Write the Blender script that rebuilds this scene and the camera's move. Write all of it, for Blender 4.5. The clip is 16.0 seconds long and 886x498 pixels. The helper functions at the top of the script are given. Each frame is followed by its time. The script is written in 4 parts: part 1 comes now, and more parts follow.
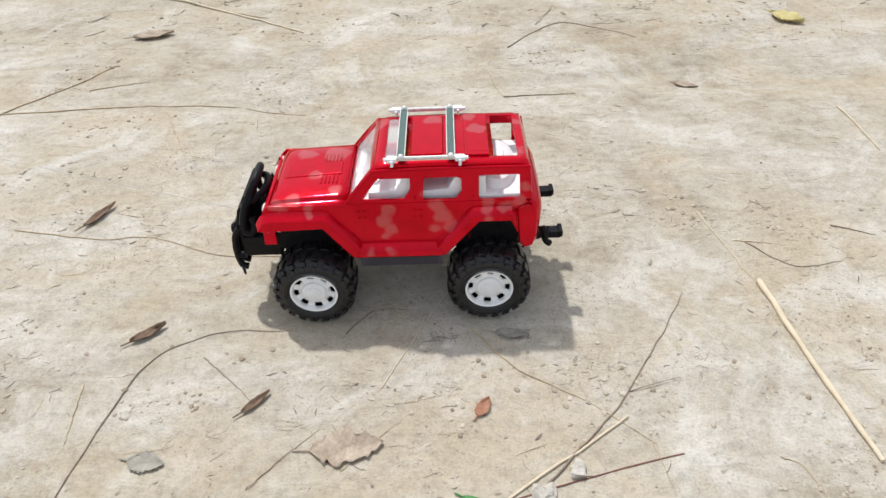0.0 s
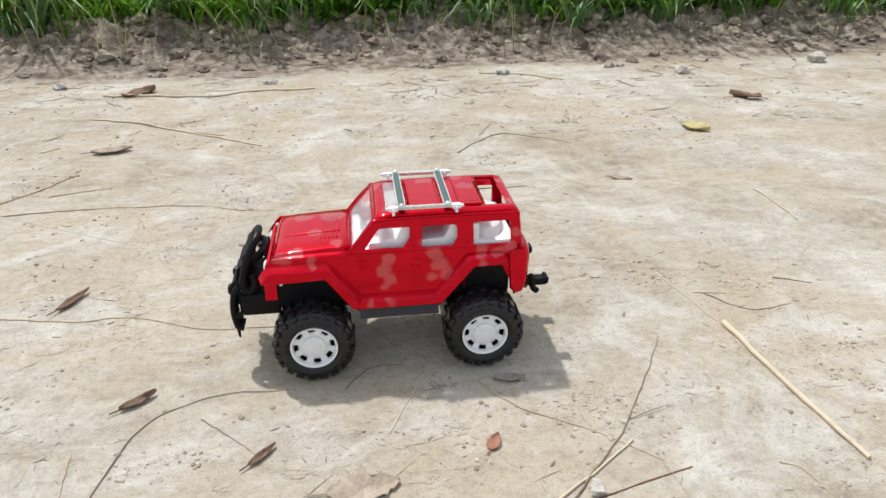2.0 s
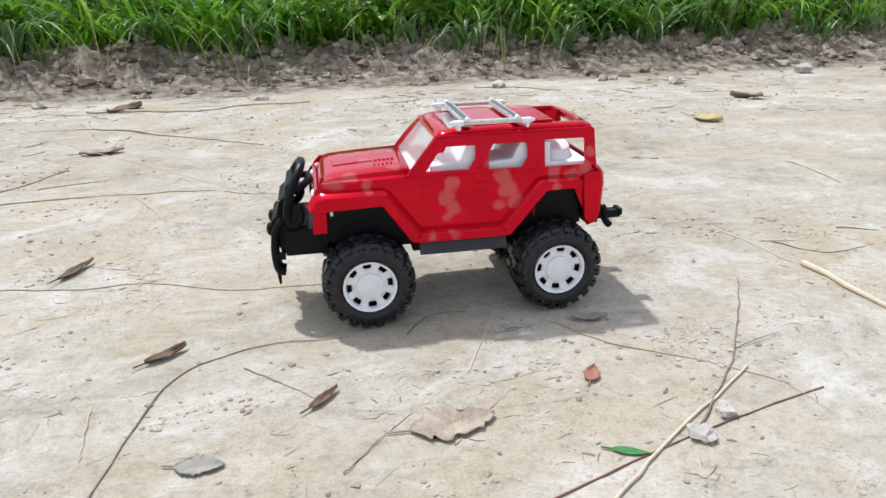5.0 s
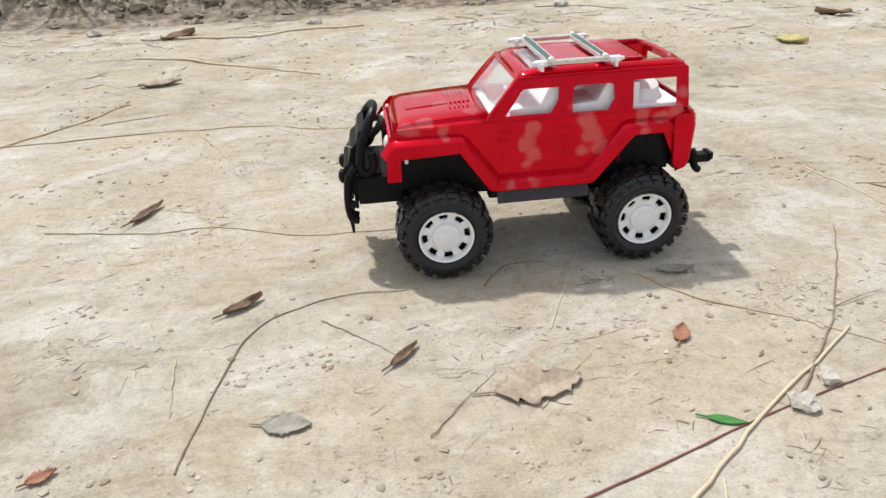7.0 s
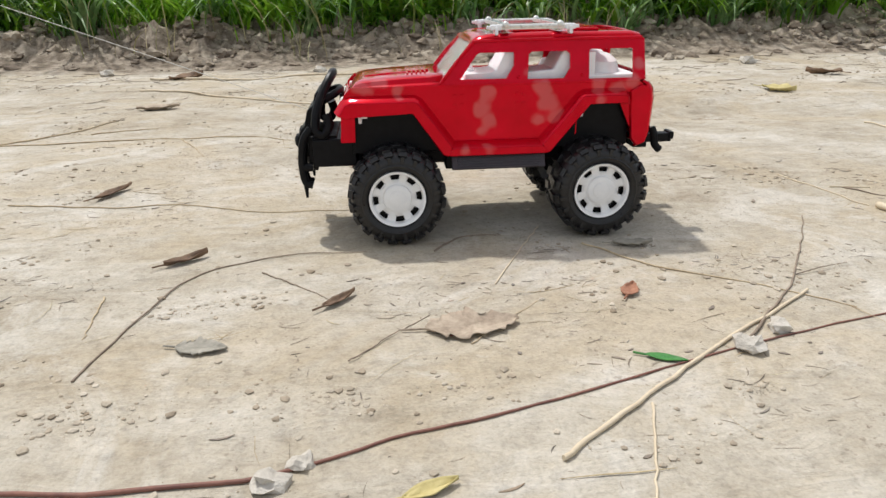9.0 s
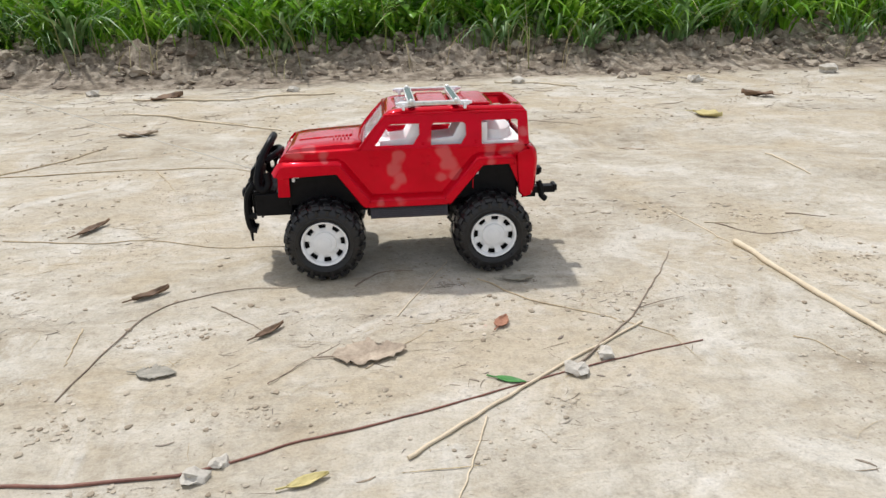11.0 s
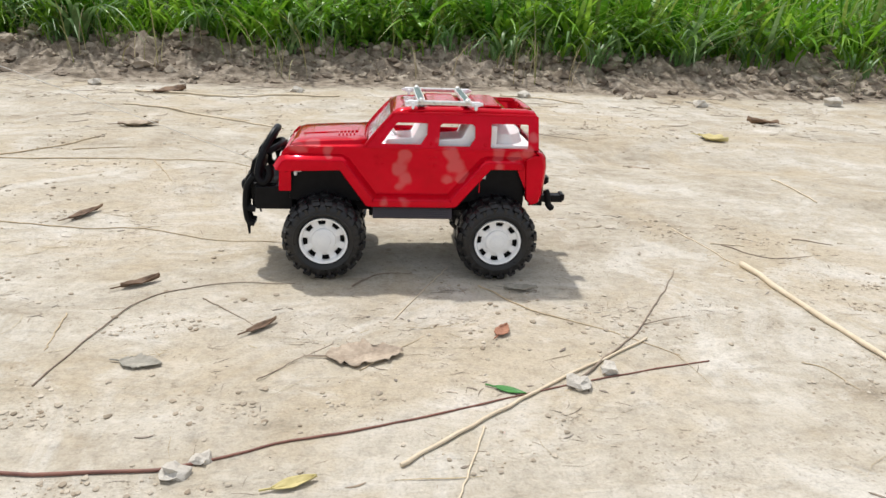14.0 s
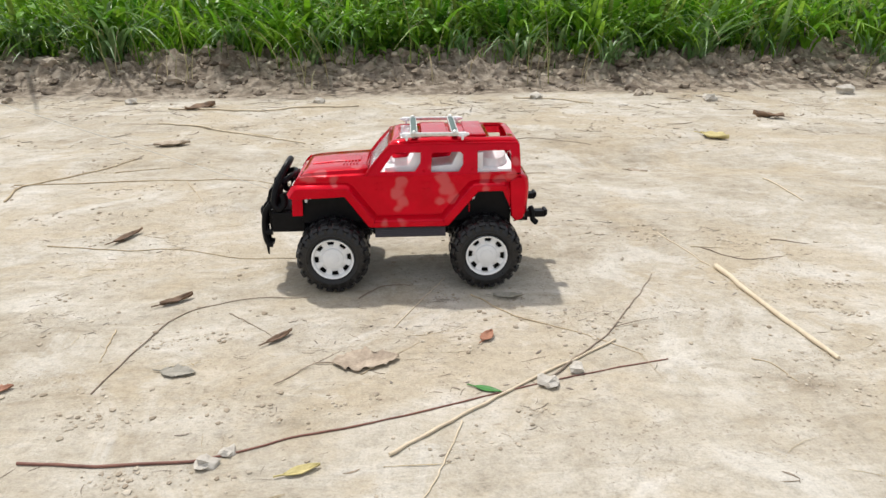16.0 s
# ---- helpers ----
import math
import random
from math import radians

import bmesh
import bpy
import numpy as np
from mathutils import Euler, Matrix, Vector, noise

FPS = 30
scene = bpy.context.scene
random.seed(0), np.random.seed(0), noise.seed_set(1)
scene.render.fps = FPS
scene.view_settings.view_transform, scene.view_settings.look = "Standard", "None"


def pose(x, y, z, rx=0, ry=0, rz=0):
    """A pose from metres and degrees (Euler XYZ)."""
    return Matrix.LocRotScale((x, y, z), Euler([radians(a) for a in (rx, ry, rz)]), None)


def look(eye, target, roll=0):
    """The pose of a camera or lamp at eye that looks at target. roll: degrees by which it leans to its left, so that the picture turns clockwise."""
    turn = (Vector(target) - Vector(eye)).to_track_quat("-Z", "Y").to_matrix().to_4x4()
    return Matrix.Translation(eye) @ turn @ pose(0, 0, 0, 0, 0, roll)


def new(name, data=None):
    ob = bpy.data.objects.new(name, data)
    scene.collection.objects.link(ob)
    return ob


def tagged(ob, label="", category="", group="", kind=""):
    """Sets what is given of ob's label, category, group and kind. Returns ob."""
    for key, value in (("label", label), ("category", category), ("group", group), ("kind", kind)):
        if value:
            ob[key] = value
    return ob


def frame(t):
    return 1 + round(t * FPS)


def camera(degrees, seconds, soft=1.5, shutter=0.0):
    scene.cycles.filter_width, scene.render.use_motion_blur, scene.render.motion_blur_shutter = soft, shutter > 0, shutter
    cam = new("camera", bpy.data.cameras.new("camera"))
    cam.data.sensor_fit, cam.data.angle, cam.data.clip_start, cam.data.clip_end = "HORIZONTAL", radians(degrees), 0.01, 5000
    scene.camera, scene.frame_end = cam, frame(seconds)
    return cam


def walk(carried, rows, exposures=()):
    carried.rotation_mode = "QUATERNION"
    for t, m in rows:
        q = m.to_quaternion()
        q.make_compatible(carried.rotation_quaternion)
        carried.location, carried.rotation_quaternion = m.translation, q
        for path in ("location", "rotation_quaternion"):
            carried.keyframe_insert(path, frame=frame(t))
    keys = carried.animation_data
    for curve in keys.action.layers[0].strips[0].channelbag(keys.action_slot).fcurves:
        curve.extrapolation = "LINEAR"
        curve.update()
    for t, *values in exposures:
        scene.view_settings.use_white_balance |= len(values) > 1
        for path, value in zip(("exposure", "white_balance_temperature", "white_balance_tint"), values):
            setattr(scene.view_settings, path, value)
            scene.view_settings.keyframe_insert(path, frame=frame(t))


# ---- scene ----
import itertools
from mathutils.geometry import tessellate_polygon
cam = camera(66.0, 16.0)
PATH = [
    (0, (0.043, -0.453, 0.4), (0.008, 1.085, -0.878), -2.5),
    (0.5, (0.036, -0.455, 0.4), (0.002, 1.085, -0.875), -2.6),
    (1, (0.011, -0.46, 0.38), (-0.023, 1.086, -0.889), -2.8),
    (1.5, (-0.004, -0.473, 0.356), (0.143, 1.164, -0.784), -3.1),
    (2, (-0.024, -0.517, 0.352), (0.203, 1.244, -0.568), -0.3),
    (2.5, (0.001, -0.587, 0.326), (0.248, 1.164, -0.608), -2.7),
    (3, (-0.043, -0.642, 0.316), (0.263, 1.128, -0.563), 0.2),
    (3.5, (-0.046, -0.584, 0.294), (0.253, 1.202, -0.555), -1.1),
    (4, (-0.035, -0.527, 0.25), (0.282, 1.301, -0.497), -0.3),
    (4.5, (-0.043, -0.513, 0.224), (0.162, 1.332, -0.52), -3.7),
    (5, (-0.097, -0.494, 0.234), (0.24, 1.331, -0.514), -1.0),
    (5.2, (-0.08, -0.467, 0.257), (0.152, 1.33, -0.588), -4.2),
    (7.3, (-0.116, -0.465, 0.245), (0.063, 1.27, -0.733), -2.6),
    (7.5, (-0.113, -0.464, 0.245), (0.069, 1.263, -0.748), -2.7),
    (8, (-0.133, -0.504, 0.201), (0.006, 1.282, -0.688), 0.1),
    (8.5, (-0.104, -0.503, 0.168), (0.045, 1.35, -0.569), 0.8),
    (8.7, (-0.092, -0.49, 0.161), (0.076, 1.368, -0.56), -0.8),
    (10.8, (-0.025, -0.583, 0.234), (0.117, 1.265, -0.518), -1.1),
    (11, (-0.023, -0.581, 0.233), (0.154, 1.267, -0.513), -1.0),
    (11.5, (-0.056, -0.565, 0.215), (0.149, 1.28, -0.53), -1.5),
    (12, (-0.096, -0.519, 0.218), (0.071, 1.33, -0.528), 1.1),
    (12.5, (-0.096, -0.55, 0.179), (-0.078, 1.34, -0.474), 0.7),
    (13, (-0.107, -0.58, 0.203), (-0.094, 1.281, -0.529), -0.5),
    (13.5, (-0.075, -0.581, 0.205), (-0.007, 1.274, -0.54), -1.6),
    (14, (-0.029, -0.569, 0.22), (0.17, 1.291, -0.487), 2.6),
    (14.5, (-0.025, -0.58, 0.252), (0.261, 1.263, -0.47), 3.3),
    (15, (-0.036, -0.632, 0.223), (0.118, 1.238, -0.47), 0.8),
    (15.5, (-0.041, -0.636, 0.221), (0.111, 1.24, -0.455), 0.6),
    (16, (0.0, -0.628, 0.266), (0.097, 1.228, -0.473), -0.3),
]
walk(cam, [(t, look(eye, target, roll)) for t, eye, target, roll in PATH],
     exposures=[(0.0, -0.07, 6220, 10), (1.5, -0.06, 6220, 10), (3.0, -0.03, 6150, 10), (5.2, 0.05, 5870, 10), (7.4, -0.06, 6450, 10), (8.7, -0.11, 6450, 10), (10.9, -0.08, 6350, 10), (12.0, 0.03, 6300, 10), (13.0, 0.05, 6350, 10), (16.0, 0.0, 6500, 10)])

# ---- light ----
SUN = Vector((-0.27, 0.45, 1.0)).normalized()
world = bpy.data.worlds.new("sky")
scene.world = world
world.use_nodes = True
wn = world.node_tree.nodes
sky = wn.new("ShaderNodeTexSky")
sky.sky_type, sky.sun_disc = "NISHITA", False
sky.sun_elevation, sky.sun_rotation = math.asin(SUN.z), math.atan2(SUN.x, SUN.y)
wn["Background"].inputs["Strength"].default_value = 0.122
sky.dust_density = 3.0
cloud = wn.new("ShaderNodeMix")
cloud.data_type = "RGBA"
cloud.inputs[0].default_value, cloud.inputs[7].default_value = 0.5, (9.0, 9.1, 9.2, 1)
world.node_tree.links.new(sky.outputs[0], cloud.inputs[6])
world.node_tree.links.new(cloud.outputs[2], wn["Background"].inputs[0])
sun = new("sun", bpy.data.lights.new("sun", "SUN"))
sun.data.energy, sun.data.angle, sun.data.color = 3.4, radians(2.0), (1.0, 0.98, 0.945)
sun.matrix_world = look(SUN * 5, (0, 0, 0))


# ---- materials ----
def tree(name):
    m = bpy.data.materials.new(name)
    m.use_nodes = True
    nt = m.node_tree
    return m, nt, nt.nodes["Principled BSDF"], nt.nodes.new("ShaderNodeTexCoord")


def node(nt, kind, links=(), **inputs):
    """A node with set inputs (by name, spaces as underscores) and links (input, socket)."""
    n = nt.nodes.new("ShaderNode" + kind)
    for key, value in inputs.items():
        n.inputs[key.replace("_", " ")].default_value = value
    for key, socket in links:
        nt.links.new(socket, n.inputs[key])
    return n


def noise_tex(nt, coord, scale, detail=4.0, rough=0.6, distort=0.0):
    return node(nt, "TexNoise", [("Vector", coord)], Scale=scale, Detail=detail, Roughness=rough, Distortion=distort).outputs["Fac"]


def ramp(nt, fac, stops):
    r = nt.nodes.new("ShaderNodeValToRGB")
    while len(r.color_ramp.elements) < len(stops):
        r.color_ramp.elements.new(0.5)
    for e, (p, c) in zip(r.color_ramp.elements, stops):
        e.position, e.color = p, (*(c if len(c) == 3 else c[:3]), 1)
    nt.links.new(fac, r.inputs[0])
    return r.outputs[0]


def grey(v):
    return (v, v, v)


def blend(nt, fac, a, b, how="MIX"):
    n = nt.nodes.new("ShaderNodeMix")
    n.data_type, n.blend_type = "RGBA", how
    for key, v in ((0, fac), (6, a), (7, b)):
        if isinstance(v, bpy.types.NodeSocket):
            nt.links.new(v, n.inputs[key])
        else:
            n.inputs[key].default_value = v if key == 0 else (*v, 1)
    return n.outputs[2]


def math_node(nt, how, a, b, clamp=False):
    n = nt.nodes.new("ShaderNodeMath")
    n.operation, n.use_clamp = how, clamp
    for key, v in ((0, a), (1, b)):
        if isinstance(v, bpy.types.NodeSocket):
            nt.links.new(v, n.inputs[key])
        else:
            n.inputs[key].default_value = v
    return n.outputs[0]


def bumped(nt, bsdf, height, strength, distance):
    b = node(nt, "Bump", [("Height", height)], Strength=strength, Distance=distance)
    nt.links.new(b.outputs[0], bsdf.inputs["Normal"])


def plain(name, a, b, scale=200, rough=0.5, rough_b=None, bump=0.15, depth=0.0004, metal=0.0, coat=0.0, specular=0.5):
    """A surface that runs between two colours at two scales, with fine relief and uneven gloss."""
    m, nt, bsdf, tc = tree(name)
    big, fine = noise_tex(nt, tc.outputs["Object"], scale), noise_tex(nt, tc.outputs["Object"], scale * 7, 3)
    mix = math_node(nt, "ADD", math_node(nt, "MULTIPLY", big, 0.7), math_node(nt, "MULTIPLY", fine, 0.3))
    nt.links.new(ramp(nt, mix, [(0.35, a), (0.65, b)]), bsdf.inputs["Base Color"])
    nt.links.new(ramp(nt, big, [(0.3, grey(rough)), (0.7, grey(rough_b or min(1, rough + 0.15)))]), bsdf.inputs["Roughness"])
    bsdf.inputs["Metallic"].default_value = metal
    bsdf.inputs["Coat Weight"].default_value = coat
    bsdf.inputs["Coat Roughness"].default_value = 0.12
    bsdf.inputs["Specular IOR Level"].default_value = specular
    bumped(nt, bsdf, fine, bump, depth)
    return m


def scattered(name, colours, rough=0.75, scale=120, through_light=0.0):
    """A surface whose colour differs from piece to piece of one mesh."""
    m, nt, bsdf, tc = tree(name)
    geo = nt.nodes.new("ShaderNodeNewGeometry")
    stops = [(i / max(1, len(colours) - 1), c) for i, c in enumerate(colours)]
    base = ramp(nt, geo.outputs["Random Per Island"], stops)
    grain = noise_tex(nt, tc.outputs["Object"], scale)
    base = blend(nt, 1.0, base, ramp(nt, grain, [(0.3, grey(0.7)), (0.7, grey(1.15))]), "MULTIPLY")
    nt.links.new(base, bsdf.inputs["Base Color"])
    bsdf.inputs["Roughness"].default_value = rough
    bsdf.inputs["Specular IOR Level"].default_value = 0.3
    bumped(nt, bsdf, grain, 0.3, 0.0006)
    if through_light:
        back = node(nt, "BsdfTranslucent", [("Color", base)])
        mix = node(nt, "MixShader", [(1, bsdf.outputs[0]), (2, back.outputs[0])], Fac=through_light)
        nt.links.new(mix.outputs[0], nt.nodes["Material Output"].inputs[0])
    return m


def smooth_min(nt, a, b, width):
    n = nt.nodes.new("ShaderNodeMath")
    n.operation = "SMOOTH_MIN"
    nt.links.new(a, n.inputs[0])
    nt.links.new(b, n.inputs[1])
    n.inputs[2].default_value = width
    return n.outputs[0]


def camo_paint():
    """Glossy red plastic paint with soft pale-pink blotches, at set places of the car."""
    m, nt, bsdf, tc = tree("camo_red_paint")
    warp = node(nt, "TexNoise", [("Vector", tc.outputs["Object"])], Scale=75.0, Detail=1.0)
    off = node(nt, "VectorMath", [(0, warp.outputs["Color"])])
    off.operation = "SUBTRACT"
    off.inputs[1].default_value = (0.5, 0.5, 0.5)
    scaled = node(nt, "VectorMath", [(0, off.outputs[0])])
    scaled.operation = "SCALE"
    scaled.inputs["Scale"].default_value = 0.012
    place = node(nt, "VectorMath", [(0, tc.outputs["Object"]), (1, scaled.outputs[0])])
    place.operation = "ADD"
    near = None
    for x, y, z, r in SIDE_BLOTCHES + TOP_BLOTCHES:
        d = node(nt, "VectorMath", [(0, place.outputs[0])])
        d.operation = "DISTANCE"
        d.inputs[1].default_value = (x, y, z)
        gap = math_node(nt, "SUBTRACT", d.outputs["Value"], r)
        near = gap if near is None else smooth_min(nt, near, gap, 0.005)
    fac = math_node(nt, "ADD", math_node(nt, "MULTIPLY", near, -400.0), 0.15, clamp=True)
    fac = math_node(nt, "MULTIPLY", fac, 0.25)
    shade = noise_tex(nt, tc.outputs["Object"], 60)
    red = ramp(nt, shade, [(0.3, (0.53, 0.0006, 0.0120)), (0.7, (0.64, 0.0010, 0.0175))])
    nt.links.new(blend(nt, fac, red, (0.58, 0.35, 0.34)), bsdf.inputs["Base Color"])
    scratch = noise_tex(nt, tc.outputs["Object"], 700, 4)
    dust = noise_tex(nt, tc.outputs["Object"], 140, 5)
    nt.links.new(ramp(nt, dust, [(0.35, grey(0.06)), (0.75, grey(0.15))]), bsdf.inputs["Roughness"])
    bsdf.inputs["Specular IOR Level"].default_value = 0.14
    bsdf.inputs["Metallic"].default_value = 0.55
    bsdf.inputs["Coat Weight"].default_value = 0.12
    bsdf.inputs["Coat Roughness"].default_value = 0.05
    bumped(nt, bsdf, scratch, 0.06, 0.0003)
    return m


SIDE_BLOTCHES = [(-0.006, -0.042, 0.0965, 0.0062), (-0.010, -0.042, 0.0880, 0.0058), (-0.006, -0.042, 0.0790, 0.0060), (-0.010, -0.042, 0.0725, 0.0045),
                 (0.031, -0.042, 0.1000, 0.0074), (0.035, -0.042, 0.0910, 0.0068), (0.041, -0.042, 0.0815, 0.0064), (0.029, -0.042, 0.0790, 0.0056),
                 (0.068, -0.042, 0.1010, 0.0065), (0.083, -0.042, 0.0985, 0.0060), (0.093, -0.042, 0.1030, 0.0055), (0.096, -0.041, 0.1150, 0.0045),
                 (0.070, -0.047, 0.0930, 0.0045), (0.022, -0.042, 0.1120, 0.0040), (-0.021, -0.047, 0.0610, 0.0042), (-0.005, -0.047, 0.0610, 0.0042)]
TOP_BLOTCHES = [(-0.089, -0.040, 0.1020, 0.0065), (-0.078, -0.036, 0.1065, 0.0065), (-0.066, -0.043, 0.1000, 0.0055), (-0.050, 0.022, 0.1090, 0.0110),
                (-0.075, 0.026, 0.1075, 0.0085), (-0.064, -0.008, 0.1085, 0.0070), (-0.046, -0.030, 0.1095, 0.0060), (-0.012, 0.024, 0.1330, 0.0085),
                (0.030, 0.022, 0.1370, 0.0075), (0.062, 0.006, 0.1370, 0.0080), (0.056, 0.026, 0.1370, 0.0070), (0.094, 0.018, 0.1320, 0.0070), (0.094, -0.022, 0.1320, 0.0050)]
RED = camo_paint()
BLACK = plain("black_plastic", (0.004, 0.004, 0.005), (0.009, 0.009, 0.010), 150, 0.3, 0.48, specular=0.13)
RUBBER = plain("dusty_tyre_rubber", (0.004, 0.004, 0.005), (0.018, 0.017, 0.017), 220, 0.26, 0.48, 0.3, 0.0005, specular=0.45)
WHITE = plain("white_plastic", (0.82, 0.82, 0.82), (0.89, 0.89, 0.88), 120, 0.4, 0.55, 0.05)
PALE = plain("pale_translucent_plastic", (0.78, 0.79, 0.81), (0.88, 0.88, 0.89), 90, 0.3, 0.45, 0.05)
BOARD = plain("dull_violet_grey_plastic", (0.028, 0.021, 0.026), (0.050, 0.038, 0.045), 180, 0.32, 0.5, specular=0.5)
CHROME = plain("worn_silver_plastic", (0.62, 0.62, 0.58), (0.85, 0.84, 0.80), 260, 0.25, 0.4, 0.1, metal=0.35)
GREEN = plain("dark_green_strip", (0.012, 0.050, 0.038), (0.10, 0.16, 0.14), 500, 0.35, 0.6, 0.4)
TWINE = plain("pale_thread", (0.55, 0.53, 0.48), (0.70, 0.68, 0.62), 300, 0.7)
AMBER = plain("dull_clear_lamp", (0.75, 0.70, 0.65), (0.85, 0.82, 0.78), 300, 0.2, 0.3)


def clear_glass():
    m, nt, bsdf, tc = tree("hazy_clear_plastic")
    bsdf.inputs["Transmission Weight"].default_value = 0.85
    bsdf.inputs["Roughness"].default_value = 0.12
    bsdf.inputs["IOR"].default_value = 1.2
    nt.links.new(ramp(nt, noise_tex(nt, tc.outputs["Object"], 90), [(0.3, (0.80, 0.82, 0.84)), (0.7, (0.92, 0.93, 0.94))]), bsdf.inputs["Base Color"])
    return m


GLASS = clear_glass()


def soil():
    """Pale dried mud of the track, which turns to dark crumbled earth on the bank; shade under the grass is painted in.
    """
    m, nt, bsdf, tc = tree("dried_mud")
    pos = tc.outputs["Object"]
    wide, mid, fine = noise_tex(nt, pos, 3.4, 6, 0.62, 0.4), noise_tex(nt, pos, 17, 7, 0.68, 0.3), noise_tex(nt, pos, 120, 6, 0.72)
    stretch = node(nt, "Mapping", [("Vector", pos)])
    stretch.inputs["Scale"].default_value = (0.36, 1.0, 1.0)
    streak = noise_tex(nt, stretch.outputs[0], 34, 6, 0.7, 1.4)
    tone = math_node(nt, "ADD", math_node(nt, "MULTIPLY", wide, 0.42), math_node(nt, "MULTIPLY", mid, 0.30))
    tone = math_node(nt, "ADD", tone, math_node(nt, "MULTIPLY", streak, 0.28))
    base = ramp(nt, tone, [(0.38, (0.285, 0.236, 0.170)), (0.455, (0.398, 0.350, 0.272)), (0.53, (0.475, 0.430, 0.352)), (0.61, (0.585, 0.545, 0.480))])
    warm = noise_tex(nt, pos, 4.6, 6, 0.66, 1.1)
    base = blend(nt, ramp(nt, warm, [(0.45, grey(0)), (0.60, grey(0.62))]), base, (0.420, 0.345, 0.235))
    crust = noise_tex(nt, pos, 7.5, 7, 0.7, 1.3)
    base = blend(nt, ramp(nt, crust, [(0.53, grey(0)), (0.63, grey(0.45))]), base, (0.61, 0.58, 0.52))
    base = blend(nt, 1.0, base, ramp(nt, fine, [(0.28, grey(0.76)), (0.50, grey(1.0)), (0.75, grey(1.09))]), "MULTIPLY")
    grit = noise_tex(nt, pos, 520, 3, 0.7)
    base = blend(nt, 1.0, base, ramp(nt, grit, [(0.30, grey(0.84)), (0.50, grey(1.0)), (0.72, grey(1.10))]), "MULTIPLY")
    # flecks of darker earth
    speck = noise_tex(nt, pos, 300, 2, 0.5)
    patch = noise_tex(nt, pos, 9, 4, 0.6)
    spots = math_node(nt, "MULTIPLY", ramp(nt, speck, [(0.62, grey(0)), (0.70, grey(1))]), ramp(nt, patch, [(0.46, grey(0)), (0.66, grey(0.8))]))
    base = blend(nt, spots, base, (0.16, 0.12, 0.085))
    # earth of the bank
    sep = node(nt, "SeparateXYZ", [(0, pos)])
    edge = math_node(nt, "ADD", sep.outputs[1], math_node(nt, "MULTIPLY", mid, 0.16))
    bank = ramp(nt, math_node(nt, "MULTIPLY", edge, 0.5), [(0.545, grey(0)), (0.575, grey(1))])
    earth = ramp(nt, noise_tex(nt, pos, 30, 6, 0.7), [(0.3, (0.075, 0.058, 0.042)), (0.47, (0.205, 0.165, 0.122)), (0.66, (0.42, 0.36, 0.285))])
    # dark soil under the grass, with the blades' own shadowing painted into it
    grass_shade = ramp(nt, math_node(nt, "MULTIPLY", edge, 0.5), [(0.75, grey(0)), (0.81, grey(0.8))])
    earth = blend(nt, grass_shade, earth, (0.030, 0.026, 0.016))
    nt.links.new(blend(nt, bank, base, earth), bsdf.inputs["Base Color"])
    bsdf.inputs["Roughness"].default_value = 0.9
    bsdf.inputs["Specular IOR Level"].default_value = 0.2
    height = math_node(nt, "ADD", math_node(nt, "MULTIPLY", streak, 0.8), math_node(nt, "ADD", mid, math_node(nt, "MULTIPLY", fine, 0.32)))
    height = math_node(nt, "ADD", height, math_node(nt, "ADD", math_node(nt, "MULTIPLY", crust, 0.8), math_node(nt, "MULTIPLY", grit, 0.14)))
    bumped(nt, bsdf, height, 0.65, 0.005)
    return m


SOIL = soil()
CLOD = scattered("crumbled_earth", [(0.13, 0.10, 0.074), (0.25, 0.20, 0.15), (0.43, 0.37, 0.29), (0.32, 0.26, 0.195), (0.18, 0.142, 0.104)], 0.95, 60)
CRUMB = scattered("mud_crumb", [(0.30, 0.24, 0.17), (0.44, 0.375, 0.285), (0.55, 0.485, 0.39), (0.38, 0.315, 0.235)], 0.95, 150)
PALE_STONE = plain("pale_dried_clay", (0.42, 0.38, 0.32), (0.60, 0.56, 0.49), 60, 0.9, bump=0.6, depth=0.002)
LITTER = scattered("dry_plant_bits", [(0.11, 0.085, 0.065), (0.23, 0.185, 0.14), (0.36, 0.30, 0.23), (0.15, 0.125, 0.105), (0.30, 0.245, 0.185)], 0.85, 200)
SCRAP = scattered("leaf_scrap", [(0.17, 0.14, 0.115), (0.30, 0.25, 0.20), (0.42, 0.36, 0.28), (0.24, 0.215, 0.19), (0.36, 0.27, 0.18)], 0.85, 150)
STRAW = scattered("dry_straw", [(0.46, 0.37, 0.22), (0.34, 0.26, 0.15), (0.55, 0.47, 0.31), (0.20, 0.15, 0.10)], 0.7, 150)
TWIG_DARK = plain("dark_dry_twig", (0.16, 0.12, 0.09), (0.34, 0.27, 0.20), 150, 0.8, bump=0.5)
TWIG_TAN = plain("tan_dry_stalk", (0.36, 0.27, 0.165), (0.58, 0.47, 0.31), 90, 0.7, bump=0.4)
TWIG_RED = plain("red_brown_stem", (0.14, 0.055, 0.042), (0.26, 0.12, 0.085), 60, 0.6, bump=0.4)
TWIG_PALE = plain("pale_split_cane", (0.55, 0.45, 0.31), (0.68, 0.58, 0.42), 70, 0.65, bump=0.3)
LEAF_TAN = plain("dry_tan_leaf", (0.22, 0.165, 0.115), (0.50, 0.41, 0.31), 55, 0.75, bump=0.6, depth=0.001)
LEAF_GREY = plain("dry_grey_leaf", (0.22, 0.205, 0.165), (0.38, 0.35, 0.29), 70, 0.75, bump=0.6, depth=0.001)
LEAF_GREEN = plain("fresh_green_leaf", (0.03, 0.16, 0.03), (0.07, 0.26, 0.05), 80, 0.5, bump=0.4, depth=0.0008)
